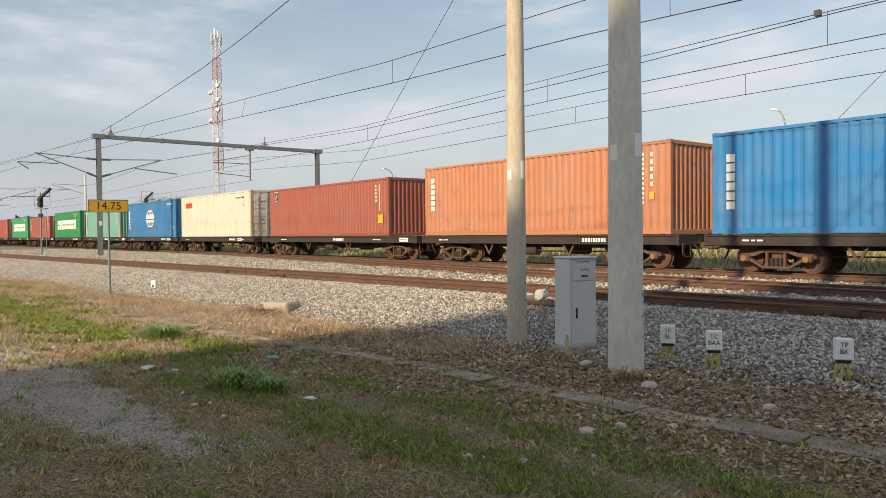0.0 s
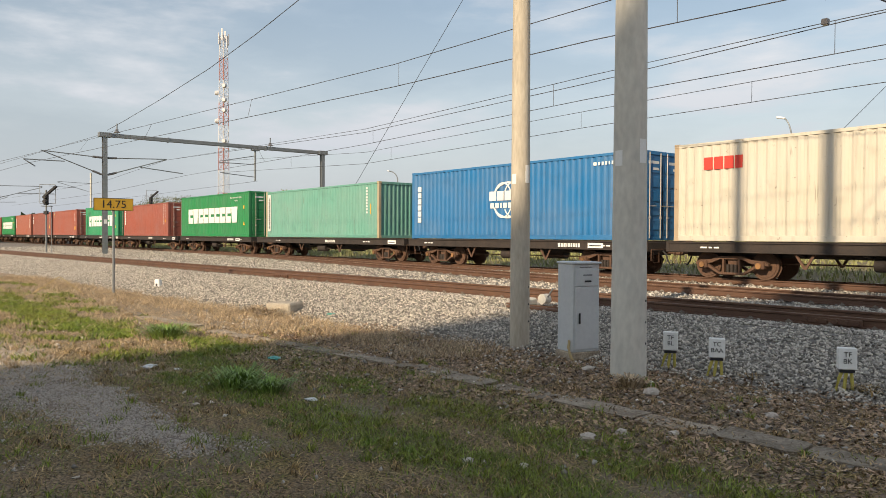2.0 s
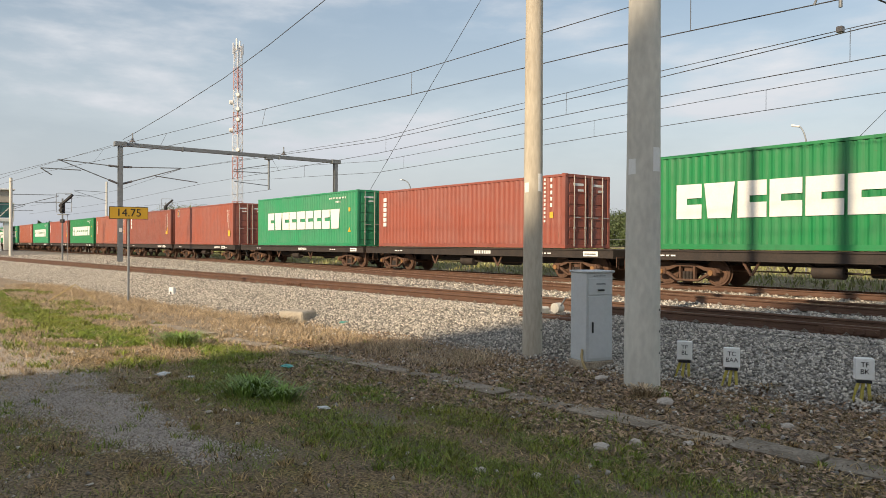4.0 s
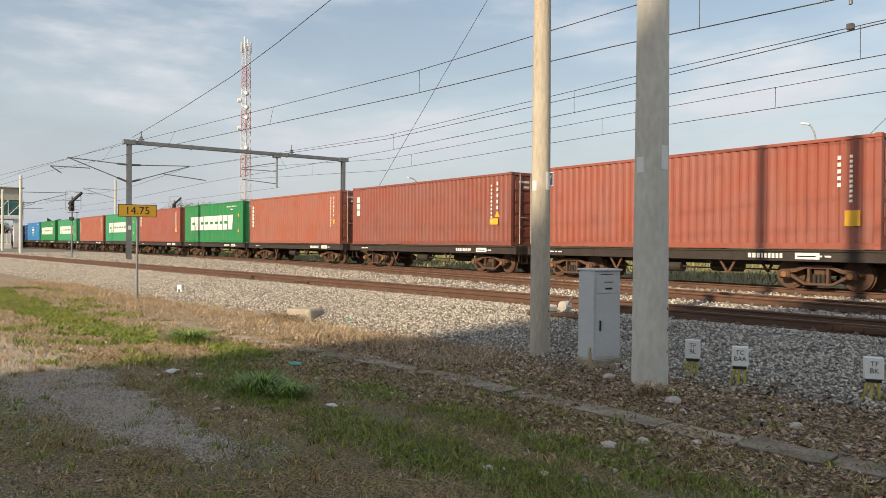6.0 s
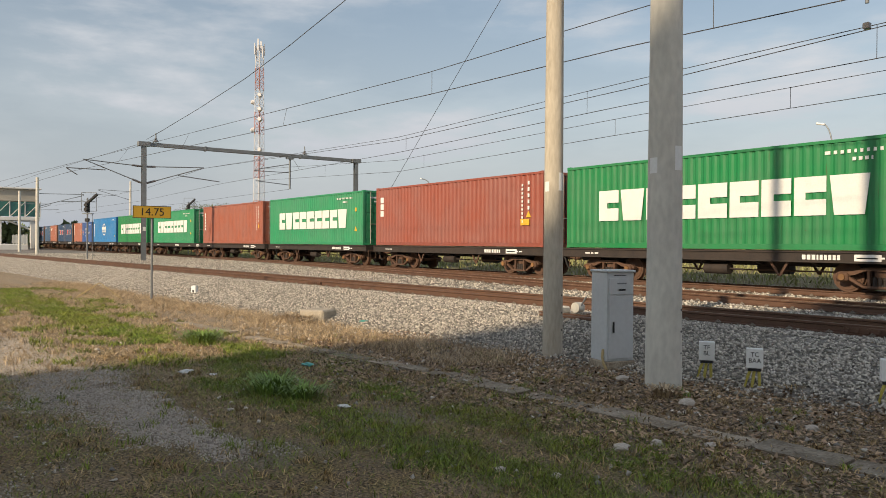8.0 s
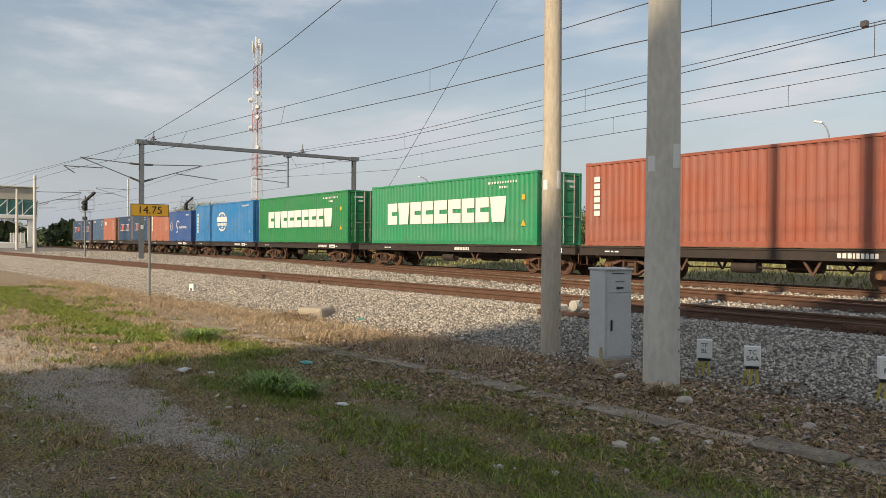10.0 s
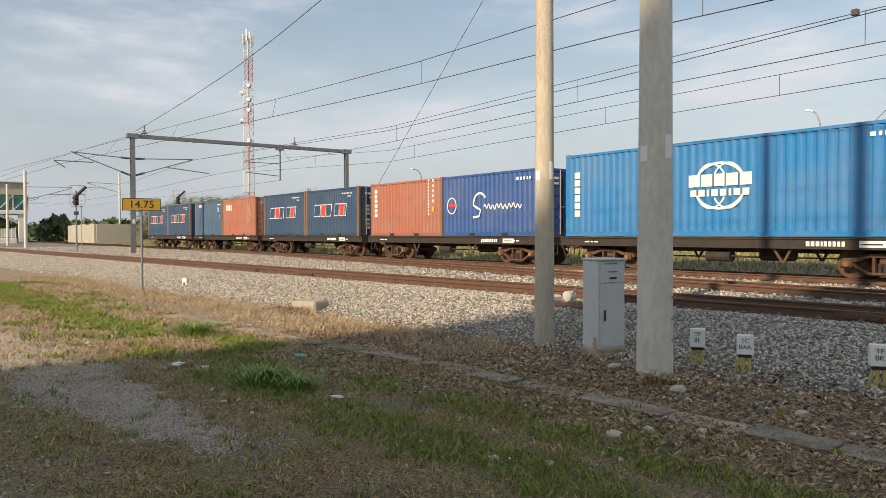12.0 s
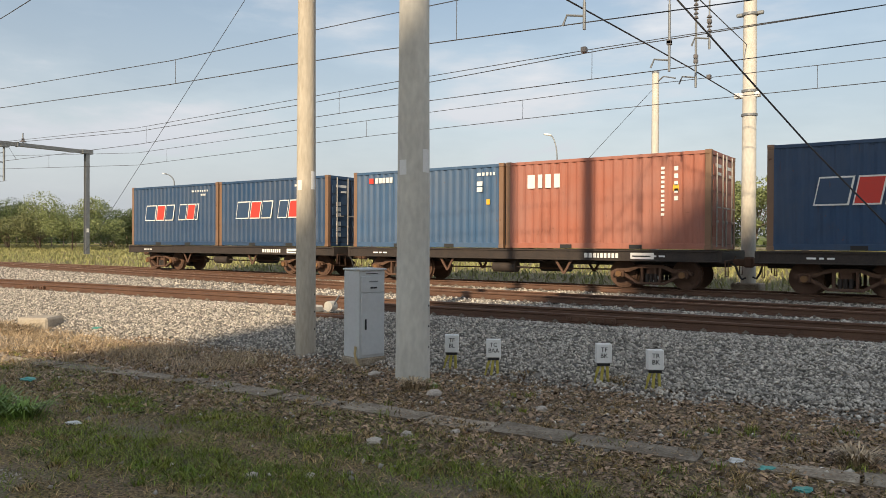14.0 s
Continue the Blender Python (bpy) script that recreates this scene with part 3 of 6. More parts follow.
def trackside_cabinet():
    ob = thing("trackside_cabinet", "light grey steel equipment cabinet on a concrete plinth", "cabinet", at=pose(-7.49, 8.6, 0.0, 0, 0, 76))
    part("plinth", Build().box(-0.26, 0.26, -0.23, 0.23, -0.05, 0.13, 0.015).mesh("plinth", SLAB), ob)
    part("body", Build().box(-0.235, 0.235, -0.205, 0.205, 0.13, 1.44, 0.008).mesh("body", CABINET), ob)
    part("lid", Build().box(-0.255, 0.255, -0.24, 0.225, 1.44, 1.475, 0.012).mesh("lid", CABINET), ob)
    for name, z0, z1 in (("door", 0.17, 1.10), ("upper_door", 1.115, 1.36)):
        d = part(name, Build().box(-0.21, 0.21, -0.224, -0.208, z0, z1, 0.005).mesh(name, CABINET), ob)
        zc = (z0 + z1) / 2
        w = 0.03 if name == "door" else 0.08
        part("latch", Build().box(-0.15 if w < 0.05 else -0.05, -0.15 + w if w < 0.05 else 0.07, -0.242, -0.224, zc - (0.08 if w < 0.05 else 0.065), zc + (0.08 if w < 0.05 else -0.04), 0.006).mesh("latch", DARK), d, "dark latch")
        if name == "upper_door":
            part("label_plate", Build().box(-0.07, 0.09, -0.228, -0.2245, zc + 0.03, zc + 0.05).mesh("label_plate", GALV), d)
    part("name_bar", Build().box(-0.12, 0.1, -0.21, -0.2055, 1.39, 1.40).mesh("name_bar", DARK), ob)
    part("cable_hose", Build().path([(-0.24, -0.12, 0.30), (-0.275, -0.15, 0.2), (-0.28, -0.2, 0.1), (-0.25, -0.27, -0.02)], 0.02, 8).mesh("cable_hose", BAMBOO, True), ob)


trackside_cabinet()


def joint_marker(x, y, first, second):
    z = bed_z(x, y)
    ob = thing("joint_marker", "small white plate lettered %s %s on yellow cable stubs" % (first, second), "marker", "track joint markers", pose(x, y, z + 0.03, 0, 0, 33))
    part("plate", Build().box(-0.1, 0.1, -0.055, 0.055, 0.20, 0.45, 0.008).mesh("plate", PLATE), ob)
    part("foot", Build().box(-0.08, 0.08, -0.04, 0.04, 0.16, 0.20, 0.005).mesh("foot", DARK), ob)
    for dx, tip in ((-0.045, -0.12), (0.0, -0.03), (0.05, 0.06)):
        part("cable_stub", Build().path([(dx, 0, 0.18), ((dx + tip) / 2, -0.01, 0.08), (tip, -0.03, -0.06)], 0.02, 7).mesh("cable_stub", HOSE, True), ob)
    words("lettering", first + "\n" + second, 0.08, BLACK, ob, pose(0, -0.0575, 0.335, 90, 0, 0))


joint_marker(-6, 8.8, "TF", "BL")
joint_marker(-5.3, 8.8, "TC", "BAA")
joint_marker(-3.8, 9.07, "TF", "BK")
joint_marker(-3.12, 9.07, "TR", "BK")


def distance_sign():
    ob = thing("distance_sign", "yellow distance board with black figures on a thin post", "sign", at=pose(-23.9, 6.21, 0, 0, 0, 84))
    part("post", Build().tube((0, 0.03, -0.1), (0, 0.03, 2.6), 0.034, n=10).mesh("post", GALV, True), ob)
    part("footing", Build().box(-0.3, 0.3, -0.2, 0.25, -0.05, 0.05, 0.02).mesh("footing", SLAB), ob)
    part("board", Build().box(-0.56, 0.56, -0.02, -0.005, 2.57, 2.95, 0.004).mesh("board", YELLOW), ob)
    for z0, z1, x0, x1 in ((2.57, 2.585, -0.56, 0.56), (2.935, 2.95, -0.56, 0.56), (2.57, 2.95, -0.56, -0.545), (2.57, 2.95, 0.545, 0.56)):
        part("border", Build().box(x0, x1, -0.024, -0.0205, z0, z1).mesh("border", BLACK), ob)
    words("figures", "14.75", 0.33, BLACK, ob, pose(0, -0.0225, 2.755, 90, 0, 0))


distance_sign()


def small_stone_post():
    ob = thing("boundary_post", "short white-painted post on the ballast edge", "post", at=pose(-24.6, 7.75, 0.1, 0, 0, 40))
    part("shaft", Build().box(-0.09, 0.09, -0.08, 0.08, -0.1, 0.30, 0.02).mesh("shaft", PLATE), ob)
    part("number_bar", Build().box(-0.03, 0.03, -0.0835, -0.081, 0.08, 0.16).mesh("number_bar", BLACK), ob)


small_stone_post()
SLEEPER_PALE = material("weathered_block_concrete", (0.50, 0.44, 0.35), (0.30, 0.26, 0.2), 0.95, scale=4, fine=30, bump=0.4)
tagged(new("concrete_block", Build().box(-0.33, 0.33, -0.31, 0.31, -0.1, 0.29, 0.04, pose(-15.75, 7.85, 0, 0, 0, 30)).mesh("concrete_block", SLEEPER_PALE)),
       "weathered concrete footing block in dry straw", "concrete block")


def bamboo():
    ob = thing("bamboo_canes", "two yellow canes leaning together in grass", "canes", at=pose(-25.0, 4.8, 0))
    part("cane", Build().tube((-0.7, -0.5, 0.0), (0.1, 0.1, 0.55), 0.016, n=8).mesh("cane", BAMBOO, True), ob)
    part("cane", Build().tube((0.1, 0.12, 0.55), (0.55, 0.7, 0.02), 0.013, n=8).mesh("cane", BAMBOO, True), ob)


bamboo()


# slabs of the old drain edge, one behind the other along the foot of the bank
def edge_line(x):
    return float(np.interp(x, [-20, -17.5, -14.3, -11.9, -9.3, -7, -5, -2.5, 0, 4], [4.85, 5.1, 5.3, 5.62, 6.06, 6.14, 6.27, 6.46, 6.7, 7.1]))


def drain_edge():
    ob = thing("slab_edge", "line of sunken, broken concrete slabs in the dirt", "kerb", kind="structure")
    x = -20.0
    while x < 4:
        w = random.uniform(0.75, 1.2) if x > -9 else random.uniform(0.5, 1.0)
        half = random.uniform(0.155, 0.2) if x > -9 else random.uniform(0.13, 0.2)
        y, z = edge_line(x + w / 2), ground_z(x + w / 2, edge_line(x + w / 2))
        turn = math.degrees(math.atan2(edge_line(x + w) - edge_line(x), w))
        if x > -9 or random.random() < 0.8:
            # corners knocked off, so that no two slabs have the same outline
            c = [random.uniform(0.0, 0.1) for _ in range(8)]
            a, b = w / 2 - 0.014, half
            outline = [(-a, -b + c[0]), (-a + c[1], -b), (-a * 0.2, -b + c[5] * 0.3), (a - c[2], -b), (a, -b + c[3]), (a, b - c[4]), (a - c[5], b), (a * 0.15, b - c[2] * 0.4),
                       (-a + c[6], b), (-a, b - c[7])]
            part("slab", Build().prism(outline, -0.1, 0.02, "z").mesh("slab", SLAB), ob,
                 at=pose(x + w / 2, y + 0.03 * random.uniform(-1, 1), z + 0.008 * random.uniform(-1, 1), random.uniform(-2.5, 2.5), random.uniform(-1.5, 1.5), turn + random.uniform(-1.5, 1.5)))
        x += w


drain_edge()


def crumpled(name, label, x, y, size, mat, category):
    b = bmesh.new()
    bmesh.ops.create_icosphere(b, subdivisions=2, radius=size)
    for v in b.verts:
        v.co *= 1 + (0.55 if mat is ROCK else 0.95) * noise.noise(v.co * (2.4 / size) + Vector((x, y, 0)))
        v.co.z *= 0.55 if mat is ROCK else 0.28
        v.co.x *= 1.0 if mat is ROCK else 1.3
    me = bpy.data.meshes.new(name)
    b.to_mesh(me)
    b.free()
    me.materials.append(mat)
    ob = new(name, me)
    ob.matrix_basis = pose(x, y, max(ground_z(x, y), bed_z(x, y) if y > foot_line(x) else -9) + size * 0.25, 0, 0, random.uniform(0, 360))
    return tagged(ob, label, category)


crumpled("loose_rock", "pale broken rock lying in dry grass", -4.43, 5.23, 0.075, ROCK, "rock")
crumpled("loose_rock", "pale flat rock lying in dry grass", -4.35, 5.62, 0.055, ROCK, "rock")
crumpled("loose_rock", "pale stone beside the slabs", -4.03, 5.97, 0.05, ROCK, "rock")
crumpled("loose_rock", "pale stone at the pole's foot", -5.25, 7.32, 0.09, ROCK, "rock")
crumpled("loose_rock", "rounded tan stone beside the cabinet", -6.65, 7.85, 0.085, ROCK, "rock")
crumpled("loose_rock", "pale stone in dead leaves", -3.85, 7.46, 0.065, ROCK, "rock")
crumpled("loose_rock", "small stone in trampled grass", -4.55, 3.89, 0.05, ROCK, "rock")
crumpled("loose_rock", "small stone in trampled grass", -4.2, 4.18, 0.042, ROCK, "rock")
crumpled("loose_rock", "small pale stone in trampled grass", -7.86, 2.87, 0.04, ROCK, "rock")
crumpled("plastic_scrap", "small crumpled white scrap in grass", -7.4, 4.02, 0.055, TRASH_WHITE, "litter")
crumpled("plastic_scrap", "small crumpled white scrap in grass", -10.24, 3.49, 0.045, TRASH_WHITE, "litter")
crumpled("plastic_scrap", "pale turquoise scrap on the straw bank", -14.25, 8.2, 0.09, TRASH_GREEN, "litter")
crumpled("plastic_scrap", "crumpled white plastic scrap on grass", -10.55, 3.21, 0.085, TRASH_WHITE, "litter")
crumpled("plastic_scrap", "crumpled white plastic scrap by the slabs", -1.55, 6.55, 0.06, TRASH_WHITE, "litter")
crumpled("plastic_scrap", "turquoise plastic scrap by the slabs", -1.3, 6.5, 0.055, TRASH_GREEN, "litter")
crumpled("plastic_scrap", "turquoise plastic scrap on the dirt", -0.95, 6.1, 0.055, TRASH_GREEN, "litter")
crumpled("plastic_scrap", "turquoise plastic scrap in grass", -10.2, 4.9, 0.09, TRASH_GREEN, "litter")
crumpled("plastic_scrap", "turquoise plastic scrap on ballast", -0.55, 9.75, 0.09, TRASH_GREEN, "litter")


# ---- overhead line ----
def wire(name, label, pts, r=0.011, sag=0.0):
    """A hanging wire through the points, with sag between them."""
    fine = []
    for a, b in zip(pts, pts[1:]):
        for k in range(8):
            t = k / 8
            fine.append(Vector(a).lerp(Vector(b), t) - Vector((0, 0, 4 * sag * t * (1 - t))))
    fine.append(Vector(pts[-1]))
    return tagged(new(name, Build().path(fine, r, 6).mesh(name, WIRE, True)), label, "wire", "overhead wires")


def sighted(line, pairs, end):
    """A wire through points given by their bearing and slope from the eye, each above the track's line, and on to the portal."""
    pts = []
    for bearing, slope in pairs:
        y = line(0)
        for _ in range(12):
            y = line(bearing * y)
        pts.append(Vector((bearing * y, y, EYE + slope * y)))
    d = (pts[0] - pts[1]) / (pts[0].x - pts[1].x)
    return [pts[0] + d * (24 - pts[0].x)] + pts + [Vector(end)]


def at_x(line, x):
    for a, b in zip(line, line[1:]):
        if b.x <= x <= a.x:
            return a.lerp(b, (x - a.x) / (b.x - a.x))


def middle_wire_line(x):
    return float(np.interp(x, [-56, -28.2, -14.3, -7, 2], [20.0, 18.0, 16.9, 16.6, 16.5]))


OVERHEAD = [
    (sighted(near_line, ((-0.482, 0.3241), (-0.849, 0.3392), (-1.445, 0.3511)), (-56, 9.2, 6.6)),
     sighted(near_line, ((-0.482, 0.394), (-0.849, 0.3986), (-1.445, 0.4035)), (-56, 9.9, 7.4))),
    (sighted(middle_wire_line, ((-0.078, 0.2392), (-0.423, 0.2392), (-0.849, 0.239), (-1.567, 0.2272)), (-56, 19.6, 6.3)),
     sighted(middle_wire_line, ((-0.078, 0.2806), (-0.423, 0.2826), (-0.849, 0.2789), (-1.567, 0.2654)), (-56, 18.3, 7.4))),
    (sighted(lambda x: TRAIN_Y, ((-0.078, 0.1918), (-0.423, 0.193), (-0.849, 0.1904), (-1.567, 0.1791)), (-56, 22.4, 6.7)),
     sighted(lambda x: TRAIN_Y, ((-0.078, 0.2194), (-0.423, 0.2222), (-0.849, 0.2186), (-1.567, 0.2074)), (-56, 22.4, 7.6)))]
for c, m in OVERHEAD:
    wire("contact_wire", "dark overhead contact wire along a track", c, 0.0105)
    wire("messenger_wire", "dark messenger wire above the contact wire", m, 0.0095)
wire("messenger_wire", "dark messenger wire above the contact wire",
     sighted(middle_wire_line, ((-0.078, 0.2806), (-0.423, 0.279), (-0.849, 0.2663), (-1.567, 0.2569)), (-56, 18.3, 7.4)), 0.011)
for (c, m), xs in zip(OVERHEAD, ((-16.4, -8.2, -25, -35, -45, 0.5), (-15.9, -7.3, -27.5, -40, 2), (-17.9, -11.4, -30, -42, -3))):
    for x in xs:
        wire("dropper", "thin dropper between two overhead wires", [at_x(m, x), at_x(c, x) + Vector((0, 0, -0.01))], 0.007)
# beyond the portal the wires run on to the next masts
for y0, z0, y1, z1 in ((9.9, 7.4, 7.6, 7.6), (9.2, 6.6, 7.0, 6.4), (18.3, 7.4, 20.6, 7.4), (19.6, 6.3, 20.6, 6.2), (25.5, 6.2, 25.6, 6.2), (14.8, 9.3, 10.6, 8.4)):
    wire("overhead_line", "dark overhead wire towards the station", [(-56, y0, z0), (-83, y1, z1), (-130, y1 - 1.5, z1)], 0.012)
wire("feeder_wire", "feeder wire climbing from the portal", [(-55.8, 14.1, 9.2), (-51.66, 14.0, 9.3), (-44, 14.0, 9.68), (-36.4, 14.0, 10.17), (-31, 14.0, 10.72), (-26, 14.0, 11.37), (-14, 14.0, 13.2), (-2.0, 14.0, 15.3)], 0.016)
wire("stay_wire", "steel stay wire slanting to the ground", [(-47.3, 26.4, 1.2), (-26.43, 22.5, 13.3), (-21, 21.5, 16.4)], 0.014)
wire("stay_wire", "steel stay wire of the low concrete mast", [(-8.4, 24, 6.98), (-11.23, 25.5, 5.12), (-16.8, 28.5, 1.3)], 0.008)


def portal():
    ob = thing("catenary_portal", "grey steel portal spanning the tracks", "gantry", at=pose(-56, 0, 0))
    for y, z in ((13.97, 0.3), (31.4, 0.9)):
        b = Build()
        for dx in (-0.15, 0.15):
            b.box(dx - 0.012, dx + 0.012, y - 0.15, y + 0.15, z, 8.75)
        b.box(-0.138, 0.138, y - 0.01, y + 0.01, z, 8.75)
        p = part("post", b.mesh("post", GALV), ob)
        part("end_cap", Build().box(-0.22, 0.22, y - 0.42, y + 0.42, 8.72, 9.05, 0.02).mesh("end_cap", GALV), p)
        part("number_plate", Build().box(0.165, 0.17, y - 0.1, y + 0.1, 2.6, 2.9).mesh("number_plate", PLATE), p)
    part("beam", Build().box(-0.13, 0.13, 14.2, 31.2, 8.74, 9.02, 0.02).mesh("beam", GALV), ob)
    for y in (18.4, 26.2):
        part("splice", Build().box(-0.15, 0.15, y - 0.06, y + 0.06, 8.70, 9.06, 0.01).mesh("splice", GALV), ob)
    for y in (14.8, 26.6):
        f = part("insulator", Build().tube((0, y, 9.05), (0, y, 9.75), 0.045, n=8).mesh("insulator", GALV), ob)
        part("shed", Build().tube((0, y, 9.1), (0, y, 9.25), 0.24, 0.1, 10).tube((0, y, 9.3), (0, y, 9.38), 0.13, 0.06, 10).mesh("shed", INSULATOR, True), f)
    h = part("drop_tube", Build().tube((0, 25.3, 8.75), (0, 25.3, 6.2), 0.075, n=10).mesh("drop_tube", GALV, True), ob)
    part("bracket", Build().box(-0.2, 0.2, 25.0, 25.6, 8.6, 8.74, 0.01).mesh("bracket", GALV), h)
    for z0, z1, y1 in ((8.2, 7.6, 22.4), (7.5, 7.5, 22.3), (6.5, 6.7, 22.4)):
        part("arm", Build().tube((0, 25.3, z0), (0, y1, z1), 0.03, n=7).mesh("arm", GALV, True), h)
    for pts in (((13.97, 7.25), (9.93, 7.5)), ((13.97, 6.0), (10.1, 7.45)), ((11.4, 6.85), (8.9, 6.85)), ((13.97, 7.25), (18.3, 7.45)), ((13.97, 6.0), (18.2, 7.4)), ((16.4, 6.75), (19.5, 6.45)), ((8.9, 6.85), (9.6, 6.4))):
        (ya, za), (yb, zb) = pts
        c = part("cantilever_tube", Build().tube((0, ya, za), (0, yb, zb), 0.035, n=8).mesh("cantilever_tube", GALV, True), ob)
        if ya == 13.97:
            s = 1 if yb > ya else -1
            part("insulator", Build().tube((0, ya + s * 0.2, za + (zb - za) * 0.05), (0, ya + s * 0.8, za + (zb - za) * 0.8 / abs(yb - ya)), 0.075, n=8).mesh("insulator", INSULATOR, True), c)


portal()


def line_mast(x, y, z, top, reach, label, r=0.14):
    ob = thing("line_mast", label, "mast", "overhead line masts", pose(x, y, z))
    h = top - z
    part("shaft", Build().tube((0, 0, -0.2), (0, 0, h), r * 1.25, r, 12).mesh("shaft", CONCRETE, True), ob)
    for z0, z1, k in ((h - 1.6, h - 1.5, 1.0), (h - 2.9, h - 1.6, 1.0), (h - 2.3, h - 2.2, 1.25)):
        part("cantilever_tube", Build().tube((0, 0.0 if k == 1 else reach * 0.5, z0), (0, reach * k, z1), 0.035, n=6).mesh("cantilever_tube", GALV), ob)
    return ob


line_mast(-82.8, 10.6, 0.3, 8.1, 4.2, "concrete line mast with bracket arms beside the track")
line_mast(-119.2, 27.8, 0.5, 11.0, -4.5, "far concrete line mast with bracket arms")
line_mast(-105.0, 11.5, 0.5, 8.0, 3.5, "far slender line mast near the station")
line_mast(-150.0, 13.5, 0.5, 8.2, 3.5, "far slender line mast near the station")
line_mast(-195.0, 16.0, 0.5, 8.2, 3.5, "far slender line mast near the station")


def near_mast():
    """The tall mast behind the train and the suspended fittings beside it."""
    ob = thing("line_mast", "tall cream concrete line mast with bands and brackets", "mast", "overhead line masts", pose(-5.14, 23.0, 0.45))
    part("shaft", Build().tube((0, 0, -0.2), (0, 0, 12.5), 0.215, 0.17, 20).mesh("shaft", CONCRETE, True), ob)
    part("footing", Build().box(-0.4, 0.4, -0.4, 0.4, -0.2, 0.3, 0.03).mesh("footing", SLAB), ob)
    for z in (5.2, 5.9, 8.15):
        part("band", Build().tube((0, 0, z), (0, 0, z + 0.07), 0.225, n=20).mesh("band", GALV), ob)
    part("bracket", Build().box(-0.42, 0.3, -0.1, 0.1, 5.75, 5.9, 0.02).mesh("bracket", PLATE), ob)
    part("bracket", Build().box(-0.38, 0.38, -0.06, 0.06, 8.15, 8.25, 0.02).mesh("bracket", GALV), ob)
    low = thing("line_mast", "low cream concrete mast behind the train", "mast", "overhead line masts", pose(-8.3, 24.0, 0.45))
    part("shaft", Build().tube((0, 0, -0.2), (0, 0, 7.05), 0.14, 0.11, 16).mesh("shaft", CONCRETE, True), low)
    part("cap", Build().tube((0, 0, 7.05), (0, 0, 7.1), 0.12, n=16).mesh("cap", GALV), low)
    part("arm", Build().path([(0.05, 0, 6.75), (0.3, -0.1, 6.9), (0.75, -0.3, 6.75)], 0.025, 6).mesh("arm", GALV), low)


near_mast()


def drop_support(x, y, z0, z1, label):
    ob = thing("wire_support", label, "support", "suspended wire supports", pose(x, y, 0))
    part("drop_tube", Build().tube((0, 0, z1), (0, 0, z0), 0.03, n=10).mesh("drop_tube", GALV, True), ob)
    for z in (z1 - 0.9, z0 + 0.6):
        part("clamp", Build().box(-0.05, 0.05, -0.05, 0.05, z, z + 0.1, 0.01).mesh("clamp", INSULATOR), ob)
    part("registration_arm", Build().path([(-0.02, 0, z0 + 0.25), (-0.32, -0.05, z0 + 0.3), (-0.4, -0.05, z0 + 0.12)], 0.022, 6).mesh("registration_arm", GALV), ob)
    i = part("insulator", Build().tube((0, 0, z1), (0, 0, z1 + 3.4), 0.02, n=8).mesh("insulator", GALV), ob)
    for k in range(5):
        part("shed", Build().tube((0, 0, z1 + 0.1 + 0.11 * k), (0, 0, z1 + 0.16 + 0.11 * k), 0.065, 0.03, 10).mesh("shed", INSULATOR, True), i)


drop_support(-5.58, 12.35, 5.71, 6.2, "suspended tube holding the siding's contact wire")
drop_support(-5.3, 16.2, 5.67, 7.15, "suspended tube holding the middle track's wires")
drop_support(-5.48, 18.8, 5.8, 7.42, "suspended tube holding the running track's wires")
drop_support(-4.88, 17.8, 6.45, 6.65, "short suspended insulator string")
wire("head_span_wire", "dark span wire between the masts", [(-6.6, 8.6, 6.5), (-5.99, 12.5, 6.36), (-5.61, 18.5, 6.29), (-5.37, 22.9, 6.19)], 0.016)
wire("head_span_wire", "dark span wire between the masts", [(-4.0, 11.0, 6.4), (-4.3, 15.0, 6.73), (-5.2, 22.9, 7.74)], 0.012)
wire("stay_wire", "thick stay wire slanting across the tracks", [(-5.35, 12.5, 7.74), (-4.43, 14.0, 6.48), (-2.66, 17.0, 3.99), (-1.0, 19.0, 1.9)], 0.018)


# ---- signals, lamps, tower ----
def colour_signal(x, y, z, top, facing, label):
    ob = thing("railway_signal", label, "signal", "colour light signals", pose(x, y, z, 0, 0, facing))
    h = top - z
    part("post", Build().tube((0, 0, -0.1), (0, 0, h - 0.4), 0.06, n=10).mesh("post", GALV, True), ob)
    hd = part("head", Build().box(-0.16, 0.16, -0.12, 0.1, h - 1.5, h - 0.75, 0.03).mesh("head", DARK), ob)
    for k in range(2):
        part("hood", Build().tube((0, -0.12, h - 0.95 - 0.32 * k), (0, -0.36, h - 0.95 - 0.32 * k), 0.12, n=12).mesh("hood", DARK, True), hd)
    part("arm_light", Build().box(-0.09, 0.09, -0.12, 0.12, 0, 1.1, 0.04, pose(-0.05, -0.05, h - 0.85, 0, 48, 0)).mesh("arm_light", DARK), ob, "slanting row of black lamps")
    cage = Build()
    for xa in (-0.5, 0.62):
        cage.tube((xa, 0.1, h - 1.4), (xa, 0.1, h), 0.022, n=6)
    for za in (h - 1.4, h - 0.7, h):
        cage.tube((-0.5, 0.1, za), (0.62, 0.1, za), 0.022, n=6)
    part("cage", cage.mesh("cage", GALV), ob)
    part("platform", Build().box(-0.35, 0.35, -0.1, 0.35, h - 1.62, h - 1.56, 0.01).mesh("platform", GALV), ob)
    part("box", Build().box(-0.14, 0.14, -0.15, 0.1, h - 2.2, h - 1.95, 0.02).mesh("box", DARK), ob)
    part("ladder", Build().tube((0.28, 0.2, 0), (0.28, 0.2, h - 1.6), 0.02, n=6).mesh("ladder", GALV), ob)


